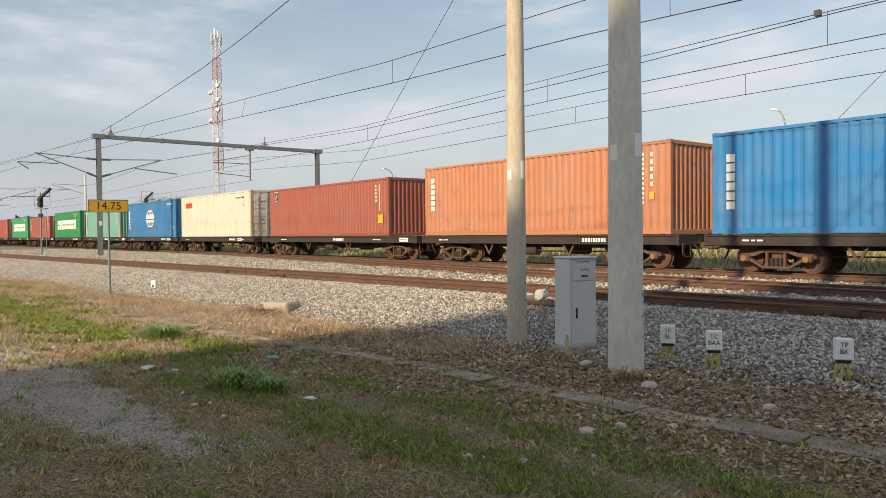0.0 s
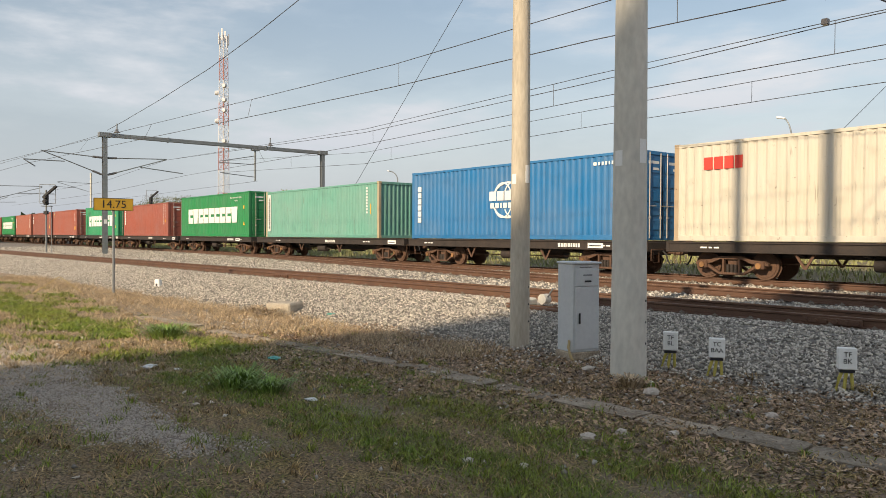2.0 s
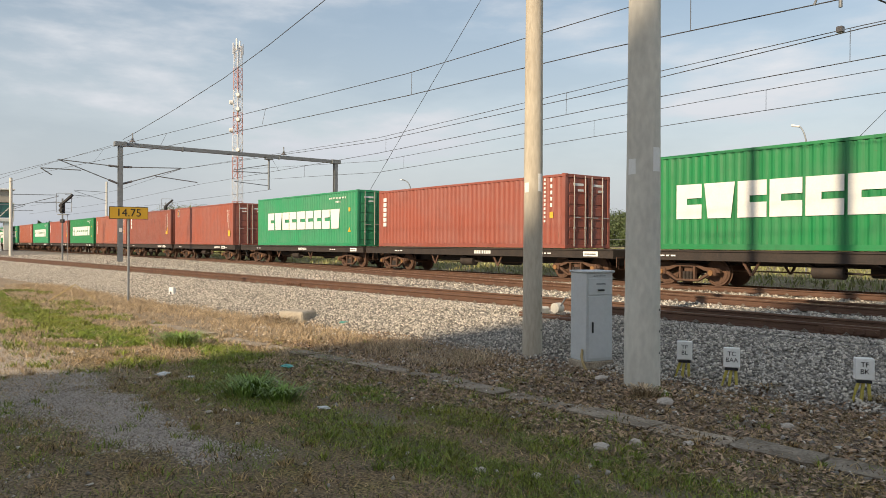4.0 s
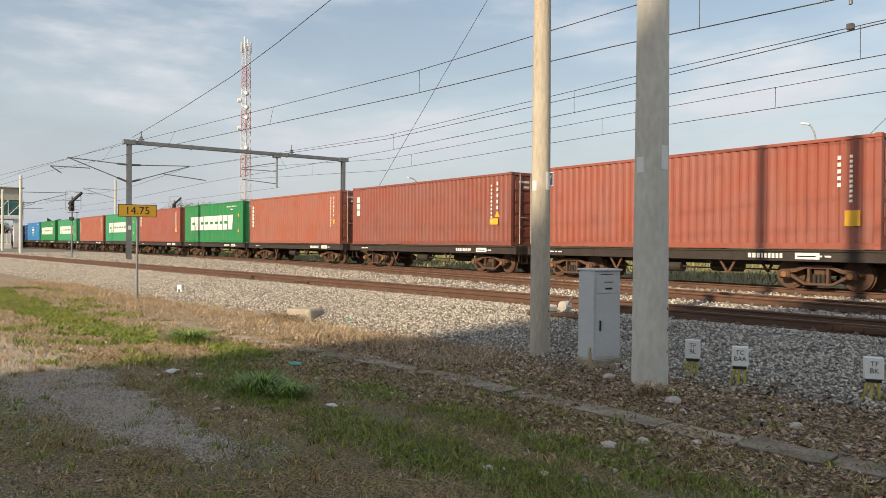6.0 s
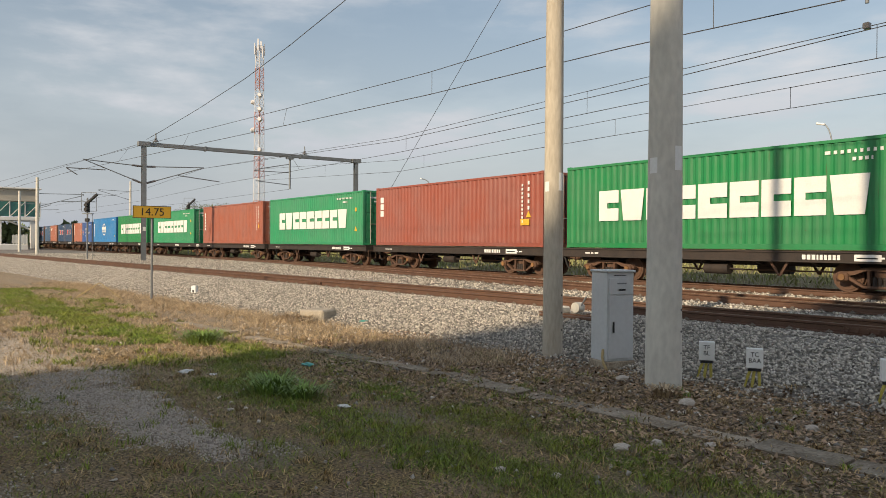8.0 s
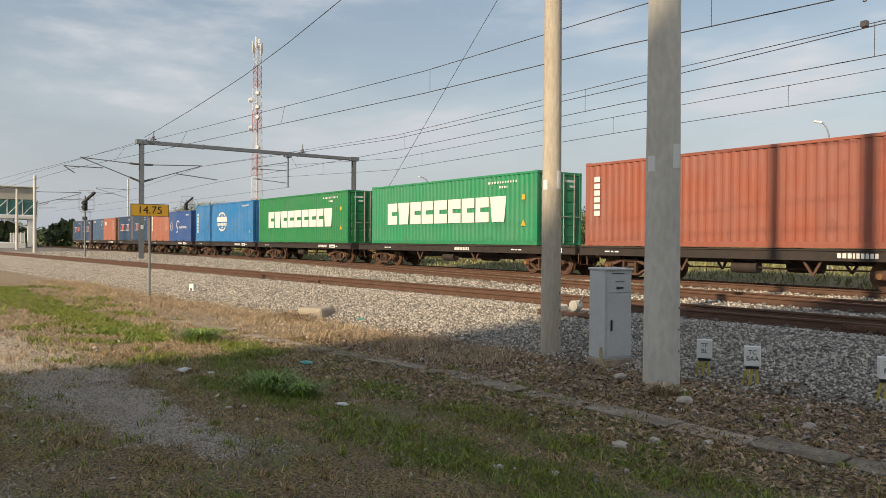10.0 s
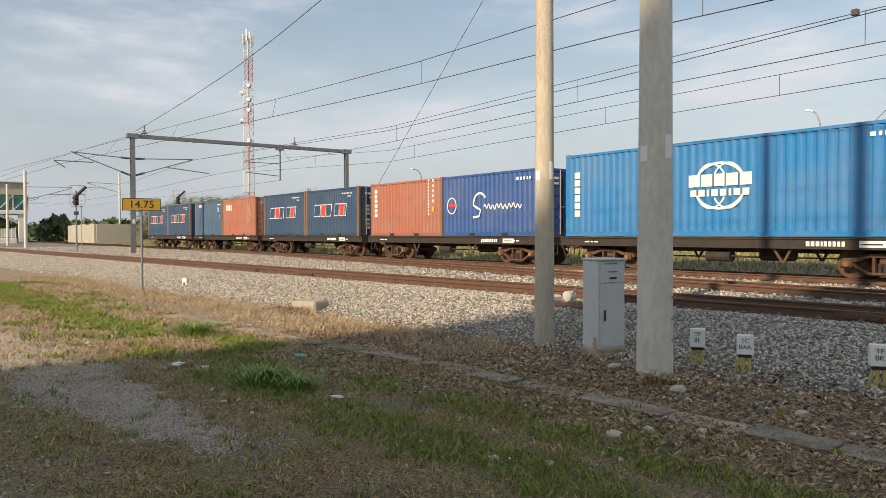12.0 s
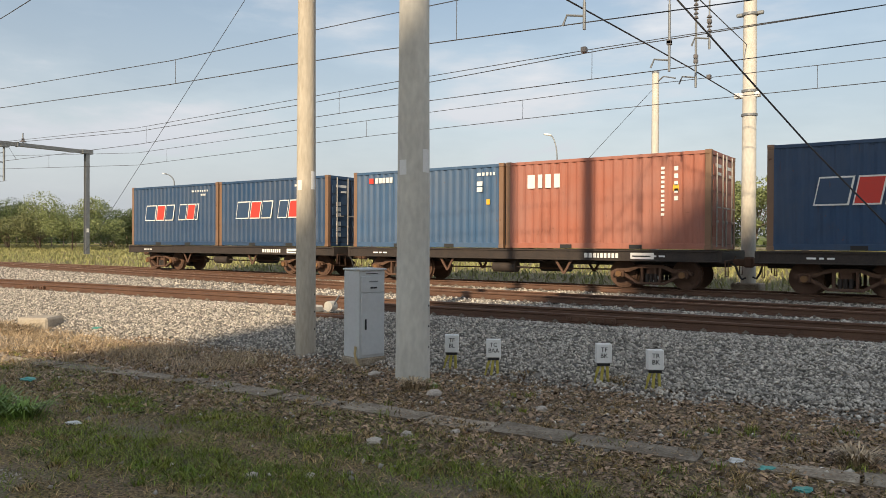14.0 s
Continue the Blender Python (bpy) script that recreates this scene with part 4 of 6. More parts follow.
colour_signal(-60.9, 11.14, 0.45, 5.5, 55, "black colour light signal with cage on a grey post")
colour_signal(-81.6, 25.0, 0.5, 6.6, 55, "black colour light signal with cage beyond the train")


def street_lamp(x, y, z, top, reach, label, r=0.03):
    ob = thing("street_lamp", label, "street lamp", "street lamps", pose(x, y, z))
    h = top - z
    pts = [(0, 0, 0), (0, 0, h - 1.15)] + [(-reach * (1 - math.cos(t)), 0, h - 1.15 + 1.1 * math.sin(t)) for t in np.linspace(0.15, 1.35, 8)]
    part("post", Build().path(pts, r, 8).mesh("post", GALV, True), ob)
    part("lamp_head", Build().box(-0.30, 0.06, -0.08, 0.08, -0.04, 0.05, 0.03, pose(-reach * 0.8, 0, h - 0.09, 0, 14, 0)).mesh("lamp_head", PLATE), ob)


street_lamp(-14.82, 30.0, 0.6, 6.85, 0.45, "curved grey street lamp behind the train")
street_lamp(-64.2, 45.0, 1.1, 8.85, 2.0, "curved grey street lamp far behind the train", 0.06)


def radio_tower():
    ob = thing("radio_tower", "tall red and white lattice radio mast with antennas", "tower", at=pose(-139, 56.3, 1.3, 0, 0, 20))
    bands = 9
    top = 39.0
    for k in range(bands):
        z0, z1 = top * k / bands, top * (k + 1) / bands
        b = Build()
        w0, w1 = 0.78 - 0.25 * k / bands, 0.78 - 0.25 * (k + 1) / bands
        cs = [(-1, -1), (1, -1), (1, 1), (-1, 1)]
        for (a, c) in cs:
            b.tube((a * w0, c * w0, z0), (a * w1, c * w1, z1), 0.07, n=6)
        steps = 3
        for j in range(steps):
            za, zb = z0 + (z1 - z0) * j / steps, z0 + (z1 - z0) * (j + 1) / steps
            for q in range(4):
                (a, c), (e, g) = cs[q], cs[(q + 1) % 4]
                b.tube((a * w0, c * w0, za), (e * w0, g * w0, zb), 0.032, n=4)
                b.tube((e * w0, g * w0, za), (a * w0, c * w0, zb), 0.032, n=4)
                b.tube((a * w0, c * w0, zb), (e * w0, g * w0, zb), 0.032, n=4)
        part("lattice_section", b.mesh("lattice_section", (WHITE_TOWER, RED_TOWER)[k % 2]), ob, ("white", "faded red")[k % 2] + " lattice section")
    for k in range(6):
        a = k * math.pi / 3
        part("panel_antenna", Build().box(-0.15, 0.15, -0.08, 0.08, 0, 2.2, 0.03).mesh("panel_antenna", WHITE_TOWER), ob, at=pose(0.95 * math.cos(a), 0.95 * math.sin(a), 36.6 + 0.7 * (k % 3), 0, 0, math.degrees(a) + 90))
    for k, (z, s) in enumerate(((26.5, 1), (28, -1), (24.5, 1), (22.6, -1), (29.2, 1), (18.6, 1))):
        part("dish", Build().tube((s * 0.9, -0.6, z), (s * 1.15, -1.1, z), 0.5, 0.35, 14).mesh("dish", WHITE_TOWER, True), ob)


radio_tower()


# ---- station at the far end ----
def footbridge():
    ob = thing("station_footbridge", "cream station footbridge with green glazing on white legs", "footbridge", at=pose(-150, 14.7, 0))
    part("upper_wall", Build().box(-4, 4, -12, 4.2, 8.6, 10.7, 0.05).mesh("upper_wall", WALL), ob)
    part("roof", Build().box(-4.5, 4.5, -12.5, 4.6, 10.7, 10.95, 0.05).mesh("roof", BRIDGE_WHITE), ob)
    part("deck", Build().box(-4.2, 4.2, -12.2, 4.4, 5.3, 5.9, 0.05).mesh("deck", BRIDGE_WHITE), ob)
    for k in range(7):
        y = -11.6 + 2.3 * k
        w = part("window", Build().box(3.9, 4.0, y, y + 2.15, 6.0, 8.5, 0.02).mesh("window", GREEN_GLASS), ob, "green tinted glazing")
        part("frame", Build().box(3.95, 4.1, y + 2.15, y + 2.3, 5.9, 8.6).mesh("frame", BRIDGE_WHITE), w)
        part("brace", Build().tube((4.15, y, 6.0), (4.15, y + 2.2, 8.5), 0.06, n=6).mesh("brace", BRIDGE_WHITE), w)
    for y in (3.4, -1.8, -10.5):
        part("column", Build().box(3.0, 3.9, y - 0.45, y + 0.45, 0, 5.4, 0.05).mesh("column", BRIDGE_WHITE), ob)
    part("strut", Build().tube((3.5, 3.4, 3.6), (3.5, -0.5, 5.3), 0.16, n=8).mesh("strut", BRIDGE_WHITE), ob)
    tagged(new("platform", Build().box(-230, -128, 9.6, 15.2, 0, 1.25, 0.05).mesh("platform", BRIDGE_WHITE)), "pale concrete station platform", "platform", kind="structure")
    for k in range(10):
        f = thing("platform_fence", "grey platform fence panel", "fence", "platform fence panels", pose(-132 - 9 * k, 15.0, 1.25))
        part("panel", Build().box(-4.2, 4.2, -0.03, 0.03, 0.1, 1.5, 0.01).mesh("panel", GALV), f)
        for x in (-4.3, 0, 4.3):
            part("post", Build().box(x - 0.06, x + 0.06, -0.06, 0.06, 0, 1.6, 0.01).mesh("post", BRIDGE_WHITE), f)


footbridge()
yard = thing("yard_wall", "stained cream boundary wall beyond the tracks", "wall", kind="structure")
for k in range(6):
    x = -136.1 + 3.3 * k
    part("wall_panel", Build().box(x, x + 3.27, 23.6, 23.85, 0.3, 3.25 + 0.1 * (k % 2), 0.02).mesh("wall_panel", WALL), yard)
part("wall_panel", Build().box(-116.3, -116.05, 23.9, 30, 0.3, 3.3, 0.02).mesh("wall_panel", WALL), yard)


# unseen block added behind the camera, its outline shaped to shade the foreground
def shade_block():
    outline = [(-6.6, -0.2), (-6.15, 11.5), (-5.6, 13.9), (-2.43, 16.6), (0.05, 18.9), (1.6, 21.6), (3.46, 23.3), (5.2, 24.8), (8, 26.5), (10.5, 26.5), (10.5, -0.2)]
    tagged(new("station_building", Build().prism(outline, -32, -20).mesh("station_building", PALE_WALL)), "unseen pale block that shades the foreground", "building", kind="structure")


shade_block()


# ---- fence, bushes and trees beyond the train ----
def field_fence():
    b = Build().box(-0.06, 0.06, -0.06, 0.06, -0.2, 1.35, 0.015).mesh("post", SLAB)
    for k in range(48):
        x = -112 + 2.6 * k
        y = 44 + 1.5 * math.sin(k * 0.13)
        part_of = thing("fence_post", "short concrete fence post in tall grass", "fence post", "field fence posts", pose(x, y, ground_z(x, y), random.uniform(-2, 2), random.uniform(-2, 2), 0))
        part("shaft", b, part_of)
    for z in (0.35, 0.75, 1.15):
        pts = [(-112 + 2.6 * k, 44 + 1.5 * math.sin(k * 0.13) - 0.07, ground_z(0, 44) + z) for k in range(48)]
        tagged(new("fence_wire", Build().path(pts, 0.012, 4).mesh("fence_wire", GALV)), "thin galvanised wire strand of the field fence", "wire", "fence wires")


field_fence()


def leaves(centres, count, leaf, mat, spread):
    """Leaf quads scattered over clumps."""
    c = np.array(centres)
    pick = RNG.integers(0, len(c), count)
    d = RNG.normal(0, 1, (count, 3))
    d /= np.linalg.norm(d, axis=1)[:, None]
    rad = RNG.uniform(0.45, 1.05, count)[:, None] ** 0.6
    p = c[pick, :3] + d * rad * c[pick, 3:4] * np.array([1, 1, spread])
    u = RNG.normal(0, 1, (count, 3))
    u /= np.linalg.norm(u, axis=1)[:, None]
    w = np.cross(u, d)
    w /= np.linalg.norm(w, axis=1)[:, None] + 1e-6
    s = leaf * RNG.uniform(0.6, 1.4, (count, 1))
    v = np.stack([p - u * s, p + w * s * 0.55, p + u * s, p - w * s * 0.55], 1).reshape(-1, 3)
    return v, np.arange(4 * count).reshape(-1, 4)


def tree(x, y, height, width, kind, label, name="tree", bare=0.35):
    z = ground_z(x, y)
    ob = thing(name, label, name, "trees beyond the tracks", pose(x, y, z))
    b = Build()
    stems = 1 if bare > 0.3 else 3
    cl = []
    for s in range(stems):
        a = random.uniform(0, 6.28)
        lean = 0.12 * height * (s > 0)
        tip = Vector((lean * math.cos(a), lean * math.sin(a), height * (bare + 0.12)))
        b.tube((0.1 * s, 0, -0.2), tip, 0.03 * height * 0.6, 0.018 * height * 0.6, 8)
        for k in range(6):
            q = random.uniform(0, 6.28)
            end = tip + Vector((math.cos(q) * width * random.uniform(0.2, 0.42), math.sin(q) * width * random.uniform(0.2, 0.42), height * random.uniform(0.1, 0.42)))
            b.tube(tip * random.uniform(0.75, 1.0), end, 0.012 * height * 0.6, 0.004 * height, 5)
            cl.append((*end, width * random.uniform(0.14, 0.24)))
    for k in range(10):
        q, r = random.uniform(0, 6.28), width * 0.5 * math.sqrt(random.random())
        cl.append((r * math.cos(q), r * math.sin(q), height * (bare + (0.88 - bare) * random.uniform(0.05, 1) * (1 - 0.5 * (2 * r / width) ** 2)), width * random.uniform(0.10, 0.2)))
    part("trunk", b.mesh("trunk", BARK, True), ob)
    v, f = leaves(cl, int(6800 + 620 * width), 0.024 * height ** 0.5 + 0.03, LEAF[kind], 0.75)
    part("crown", fast_mesh("crown", v, f, LEAF[kind]), ob)


for az, dist, h, w, k, bare in ((73.5, 118, 8.5, 10, 1, 0.1), (71.3, 112, 9.6, 11, 1, 0.12), (69.3, 108, 9.2, 11, 1, 0.12), (67.2, 104, 8.2, 10, 0, 0.1), (65.4, 98, 8.0, 9, 0, 0.12),
                                (63.6, 92, 6.6, 8, 1, 0.1), (61.6, 80, 5.9, 8.5, 2, 0.36), (59.3, 90, 5.6, 7, 0, 0.15), (57.3, 84, 5.2, 6.5, 0, 0.12),
                                (55.0, 84, 5.4, 7, 0, 0.12), (51.5, 78, 5.0, 7, 1, 0.15), (48, 76, 5.2, 7, 0, 0.12), (44, 72, 5.0, 7, 1, 0.12), (40, 70, 5.0, 7, 0, 0.12),
                                (36, 68, 4.8, 7, 0, 0.12), (32, 66, 5.0, 7, 1, 0.12), (28.5, 64, 5.0, 6.5, 0, 0.15), (25.6, 60, 5.4, 6.5, 1, 0.2), (23.2, 58, 4.6, 5.5, 2, 0.12),
                                (20, 60, 4.8, 6.5, 0, 0.12), (16, 58, 5.0, 6, 1, 0.12), (12.6, 52, 5.8, 5, 2, 0.25), (9, 58, 5.0, 6.5, 0, 0.12), (5, 60, 5, 7, 1, 0.12),
                                (76.0, 140, 3.4, 6, 1, 0.1), (78.4, 170, 3.2, 6, 1, 0.1)):
    a = radians(az)
    h *= 0.82 if az > 60 else 0.95
    tree(-dist * math.sin(a), dist * math.cos(a), h, w, k,
         ("dark green bushy tree at the field's edge", "olive green spreading tree at the field's edge", "fresh green small-leaved tree with pale trunks")[k], bare=bare)


def far_woods():
    v, f = [], 0
    cl = []
    for k in range(260):
        az = radians(-30 + 118 * k / 260)
        d = RNG.uniform(150, 330)
        cl.append((-d * math.sin(az), d * math.cos(az), 1.5 + RNG.uniform(0.3, 2.6), RNG.uniform(2.0, 3.6)))
    v, f = leaves(cl, 26000, 0.9, LEAF[0], 0.8)
    tagged(new("far_woods", fast_mesh("far_woods", v, f, LEAF[0])), "low dark woods along the horizon", "woods", kind="stuff")


far_woods()


# ---- grass and litter on the ground ----
def blades(name, label, pts, height, width, mat, lean=0.5, category="grass"):
    p = np.array(pts)
    k = len(p)
    a = RNG.uniform(0, 2 * np.pi, k)
    h = height * RNG.uniform(0.45, 1.3, k)
    u = np.stack([np.cos(a), np.sin(a), np.zeros(k)], -1) * (width * RNG.uniform(0.6, 1.3, k))[:, None]
    q = RNG.uniform(0, 2 * np.pi, k)
    bend = np.stack([np.cos(q), np.sin(q), np.zeros(k)], -1) * (h * lean * RNG.uniform(0.2, 1.4, k))[:, None]
    up = np.stack([np.zeros(k), np.zeros(k), h], -1)
    v = np.stack([p - u, p + u, p + u * 0.7 + bend * 0.35 + up * 0.6, p - u * 0.7 + bend * 0.35 + up * 0.6, p + bend + up * 0.95, p + bend + up * 0.96 + u * 0.1], 1)
    o = 6 * np.arange(k)[:, None]
    f = np.concatenate([o + np.array([0, 1, 2, 3]), o + np.array([3, 2, 5, 4])])
    return tagged(new(name, fast_mesh(name, v.reshape(-1, 3), f, mat)), label, category, kind="stuff")


def grass_points(count, x0, x1, y0, y1, want):
    x, y = RNG.uniform(x0, x1, count), RNG.uniform(y0, y1, count)
    keep = [want(a, b) > RNG.uniform(0, 1) for a, b in zip(x, y)]
    return [(a, b, ground_z(a, b) - 0.005) for a, b, s in zip(x, y, keep) if s]


def cover(a, b):
    """How green the trodden ground is."""
    return (max(0.02, 0.07 + 0.16 * bump_noise(a, b, 0.7)) + 0.62 * spots(a, b, GREEN) ** 1.4) * (1 - 0.97 * spots(a, b, GRAVEL))


def matted(a, b):
    """The trodden sward on the near side of the gravel, densest round the eye."""
    near = min(1.0, max(0.0, (4.6 - math.hypot(a * 0.78, b)) / 1.4))
    return near * (0.75 + 0.5 * bump_noise(a, b, 1.7)) * (1 - 0.97 * spots(a, b, GRAVEL))


# olive sward, coloured darker to imitate the lens's fall-off at the lower edge
MATTED = leaf_material("darkened_olive_mat", (0.155, 0.125, 0.042), (0.06, 0.052, 0.018), 0.7)
blades("matted_grass", "trodden olive and brown matted grass", grass_points(230000, -7.5, 0.2, 0.6, 4.6, matted), 0.035, 0.0034, MATTED, 1.8)
blades("short_grass", "patchy short green grass", grass_points(300000, -12, 0.5, 0.6, 6.0, cover), 0.046, 0.0038, GRASS, 1.5)
blades("short_grass", "lush green grass strip in the sun", grass_points(150000, -32, -11, 1.8, 5.2, lambda a, b: 0.95 * spots(a, b, GREEN)), 0.085, 0.010, GRASS, 1.3)
blades("dry_grass", "dry trampled straw", grass_points(200000, -14, 2, 0.6, 8.8, lambda a, b: (0.42 + 0.5 * bump_noise(a, b, 0.8)) * (1 - 0.9 * spots(a, b, GRAVEL)) * (b < foot_line(a) + 0.3)), 0.03, 0.0055, LITTER, 3.2)
blades("dry_grass", "tall straw along the bank", grass_points(110000, -36, -8.5, 3.5, 9.0, lambda a, b: max(0, 1 - abs(b - foot_line(a) + 0.6) / 1.05) * (0.6 + 0.9 * bump_noise(a, b, 0.9))), 0.13, 0.0065, STRAW, 1.3)
blades("dry_grass", "pale straw in the sunlit grass", grass_points(80000, -36, -10, 1.0, 6.5, lambda a, b: (0.42 + 0.5 * bump_noise(a, b, 0.7)) * (1 - 0.85 * spots(a, b, GREEN))), 0.04, 0.008, STRAW, 2.2)
blades("field_grass", "tall yellow-green grass beyond the tracks", [(a, b, ground_z(a, b)) for a, b in zip(RNG.uniform(-115, 12, 60000), RNG.uniform(24.4, 58, 60000))], 0.24, 0.03, leaf_material("field_grass", (0.22, 0.25, 0.075), (0.33, 0.30, 0.13), 0.35), 0.7)


def leaf_litter(count):
    """Curled dead leaves and chips strewn between the slabs and the bank."""
    x = RNG.uniform(-13, 3, count)
    y = np.array([foot_line(a) - 3.7 + 4.1 * RNG.uniform(0, 1) ** 0.75 for a in x])
    p = np.array([(a, b, max(ground_z(a, b), bed_z(a, b) if b > foot_line(a) else -1) + 0.012) for a, b in zip(x, y)])
    a = RNG.uniform(0, 2 * np.pi, count)
    s = RNG.uniform(0.014, 0.042, count)[:, None]
    u = np.stack([np.cos(a), np.sin(a), RNG.normal(0, 0.35, count)], -1) * s
    w = np.stack([-np.sin(a), np.cos(a), RNG.normal(0, 0.35, count)], -1) * s * 0.45
    v = np.stack([p - u, p + w, p + u, p - w], 1).reshape(-1, 3)
    tagged(new("leaf_litter", fast_mesh("leaf_litter", v, np.arange(4 * count).reshape(-1, 4), leaf_material("dead_leaves", (0.43, 0.295, 0.18), (0.14, 0.085, 0.05), 0.85))), "dead leaves and chips on the dirt", "leaf litter", kind="stuff")


leaf_litter(46000)


def clumps(name, label, count, x0, x1, want, mat, height):
    """Small clumps of a few blades each, strewn unevenly."""
    pts = []
    for _ in range(count):
        x, y = RNG.uniform(x0, x1), RNG.uniform(0.8, 8.2)
        if y < foot_line(x) - 0.3 and want(x, y) > RNG.uniform(0, 1):
            s = RNG.uniform(0.02, 0.07)
            for _ in range(int(RNG.integers(14, 34))):
                pts.append((x + RNG.normal(0, s), y + RNG.normal(0, s), ground_z(x, y) - 0.004))
    blades(name, label, pts, height, 0.005, mat, 1.0)


clumps("grass_clumps", "small clumps of green grass", 2600, -13, 1, lambda a, b: 0.03 + 0.7 * spots(a, b, GREEN) ** 1.5, GRASS, 0.075)
clumps("straw_clumps", "small clumps of dead grass", 2200, -13, 1, lambda a, b: 0.35 - 0.3 * spots(a, b, GRAVEL), LITTER, 0.06)
clumps("straw_clumps", "clumps of straw in the sun", 1500, -30, -11, lambda a, b: 0.6, STRAW, 0.10)


def tuft(x, y, count, height, spread, mat, label, name="grass_tuft"):
    """Long blades that rise from one root and arch outwards."""
    k = count
    a, d = RNG.uniform(0, 2 * np.pi, k), np.abs(RNG.normal(0, spread, k))
    out = np.stack([np.cos(a), np.sin(a), np.zeros(k)], -1)
    side = np.stack([-np.sin(a), np.cos(a), np.zeros(k)], -1) * (0.008 * RNG.uniform(0.6, 1.4, k))[:, None]
    root = np.array([x, y, ground_z(x, y) - 0.01]) + out * (d * 0.45)[:, None]
    h = height * RNG.uniform(0.5, 1.25, k)
    reach = h * RNG.uniform(0.3, 1.5, k)
    rows = []
    for t, lift, wide in ((0, 0, 1.0), (0.3, 0.55, 1.0), (0.65, 0.82, 0.8), (1.0, 0.72, 0.1)):
        mid = root + out * (reach * t)[:, None] + np.stack([np.zeros(k), np.zeros(k), h * lift], -1)
        rows += [mid - side * wide, mid + side * wide]
    v = np.stack(rows, 1).reshape(-1, 3)
    o = 8 * np.arange(k)[:, None]
    f = np.concatenate([o + np.array([2 * q, 2 * q + 1, 2 * q + 3, 2 * q + 2]) for q in range(3)])
    tagged(new(name, fast_mesh(name, v, f, mat)), label, "grass tuft", kind="stuff")


tuft(-8.55, 3.66, 420, 0.24, 0.34, TUFT, "big tuft of green grass")
tuft(-8.1, 3.85, 260, 0.18, 0.28, TUFT, "tuft of green grass")
tuft(-13.4, 4.35, 600, 0.24, 0.4, TUFT, "low green bush of grass")
tuft(-5.7, 7.5, 320, 0.14, 0.13, STRAW, "dry yellow tuft at the pole's foot")
tuft(-15.3, 7.2, 260, 0.15, 0.35, STRAW, "dry straw round the block")
tuft(-16.2, 7.35, 260, 0.2, 0.3, STRAW, "dry straw round the block")
tuft(-15.6, 7.35, 240, 0.22, 0.3, STRAW, "dry straw round the block")
tuft(-4.9, 9.0, 200, 0.13, 0.16, LITTER, "brown dead weeds among ballast")
tuft(-3.6, 9.2, 200, 0.15, 0.16, LITTER, "brown dead weeds among ballast")
tuft(-0.7, 7.1, 240, 0.15, 0.14, STRAW, "dry yellow tuft near the slabs")


# ---- the train ----
FORTY, TWENTY, HALF = 12.192, 6.058, 1.219
MESHES = {}


def kept(key, make):
    if key not in MESHES:
        MESHES[key] = make()
    return MESHES[key]


def corrugated(length, z0, z1, depth=0.036, pitch=0.278):
    """A folded steel sheet in x and z, its outer face at y = 0 and its folds going to y = depth."""
    n = max(1, round(length / pitch))
    p = length / n
    prof = []
    for k in range(n):
        x = -length / 2 + k * p
        prof += [(x, 0.0), (x + 0.26 * p, 0.0), (x + 0.5 * p, depth), (x + 0.76 * p, depth)]
    prof.append((length / 2, 0.0))
    b = Build()
    pts = [(x, y, z) for z in (z0, z1) for x, y in prof]
    m = len(prof)
    return b.poly(pts, [(i, i + 1, m + i + 1, m + i) for i in range(m - 1)])


def bars(rows, x, z, w, h, gap=0.25, slant=0.0):
    """Plain blocks in place of lettering: `rows` is a list of block widths in parts of the whole."""
    b = Build()
    total = sum(rows) + gap * (len(rows) - 1)
    at = 0.0
    for k in rows:
        x0, x1 = x + w * at / total, x + w * (at + k) / total
        b.prism([(x0, z), (x1, z), (x1 + slant, z + h), (x0 + slant, z + h)], -0.003, 0.0)
        at += k + gap
    return b


def column(count, x, z, w, h, gap=0.3):
    b = Build()
    step = h / (count + gap * (count - 1))
    for k in range(count):
        z1 = z + h - k * step * (1 + gap)
        b.prism([(x, z1 - step), (x + w, z1 - step), (x + w, z1), (x, z1)], -0.003, 0.0)
    return b


def ring(x, z, rx, rz, t, a0=0.0, a1=2 * math.pi, n=40):
    b = Build()
    pts = []
    for k in range(n + 1):
        a = a0 + (a1 - a0) * k / n
        for r in (0, t):
            pts.append((x + (rx - r) * math.cos(a), -0.003, z + (rz - r) * math.sin(a)))
    return b.poly(pts, [(2 * k, 2 * k + 1, 2 * k + 3, 2 * k + 2) for k in range(n)])


def ribbon(pts, width):
    """A flat brush stroke through the points, in x and z."""
    out = []
    for k, (x, z) in enumerate(pts):
        (xa, za), (xb, zb) = pts[max(k - 1, 0)], pts[min(k + 1, len(pts) - 1)]
        d = math.hypot(xb - xa, zb - za) or 1.0
        nx, nz = -(zb - za) / d * width / 2, (xb - xa) / d * width / 2
        out += [(x + nx, -0.003, z + nz), (x - nx, -0.003, z - nz)]
    return Build().poly(out, [(2 * k, 2 * k + 1, 2 * k + 3, 2 * k + 2) for k in range(len(pts) - 1)])


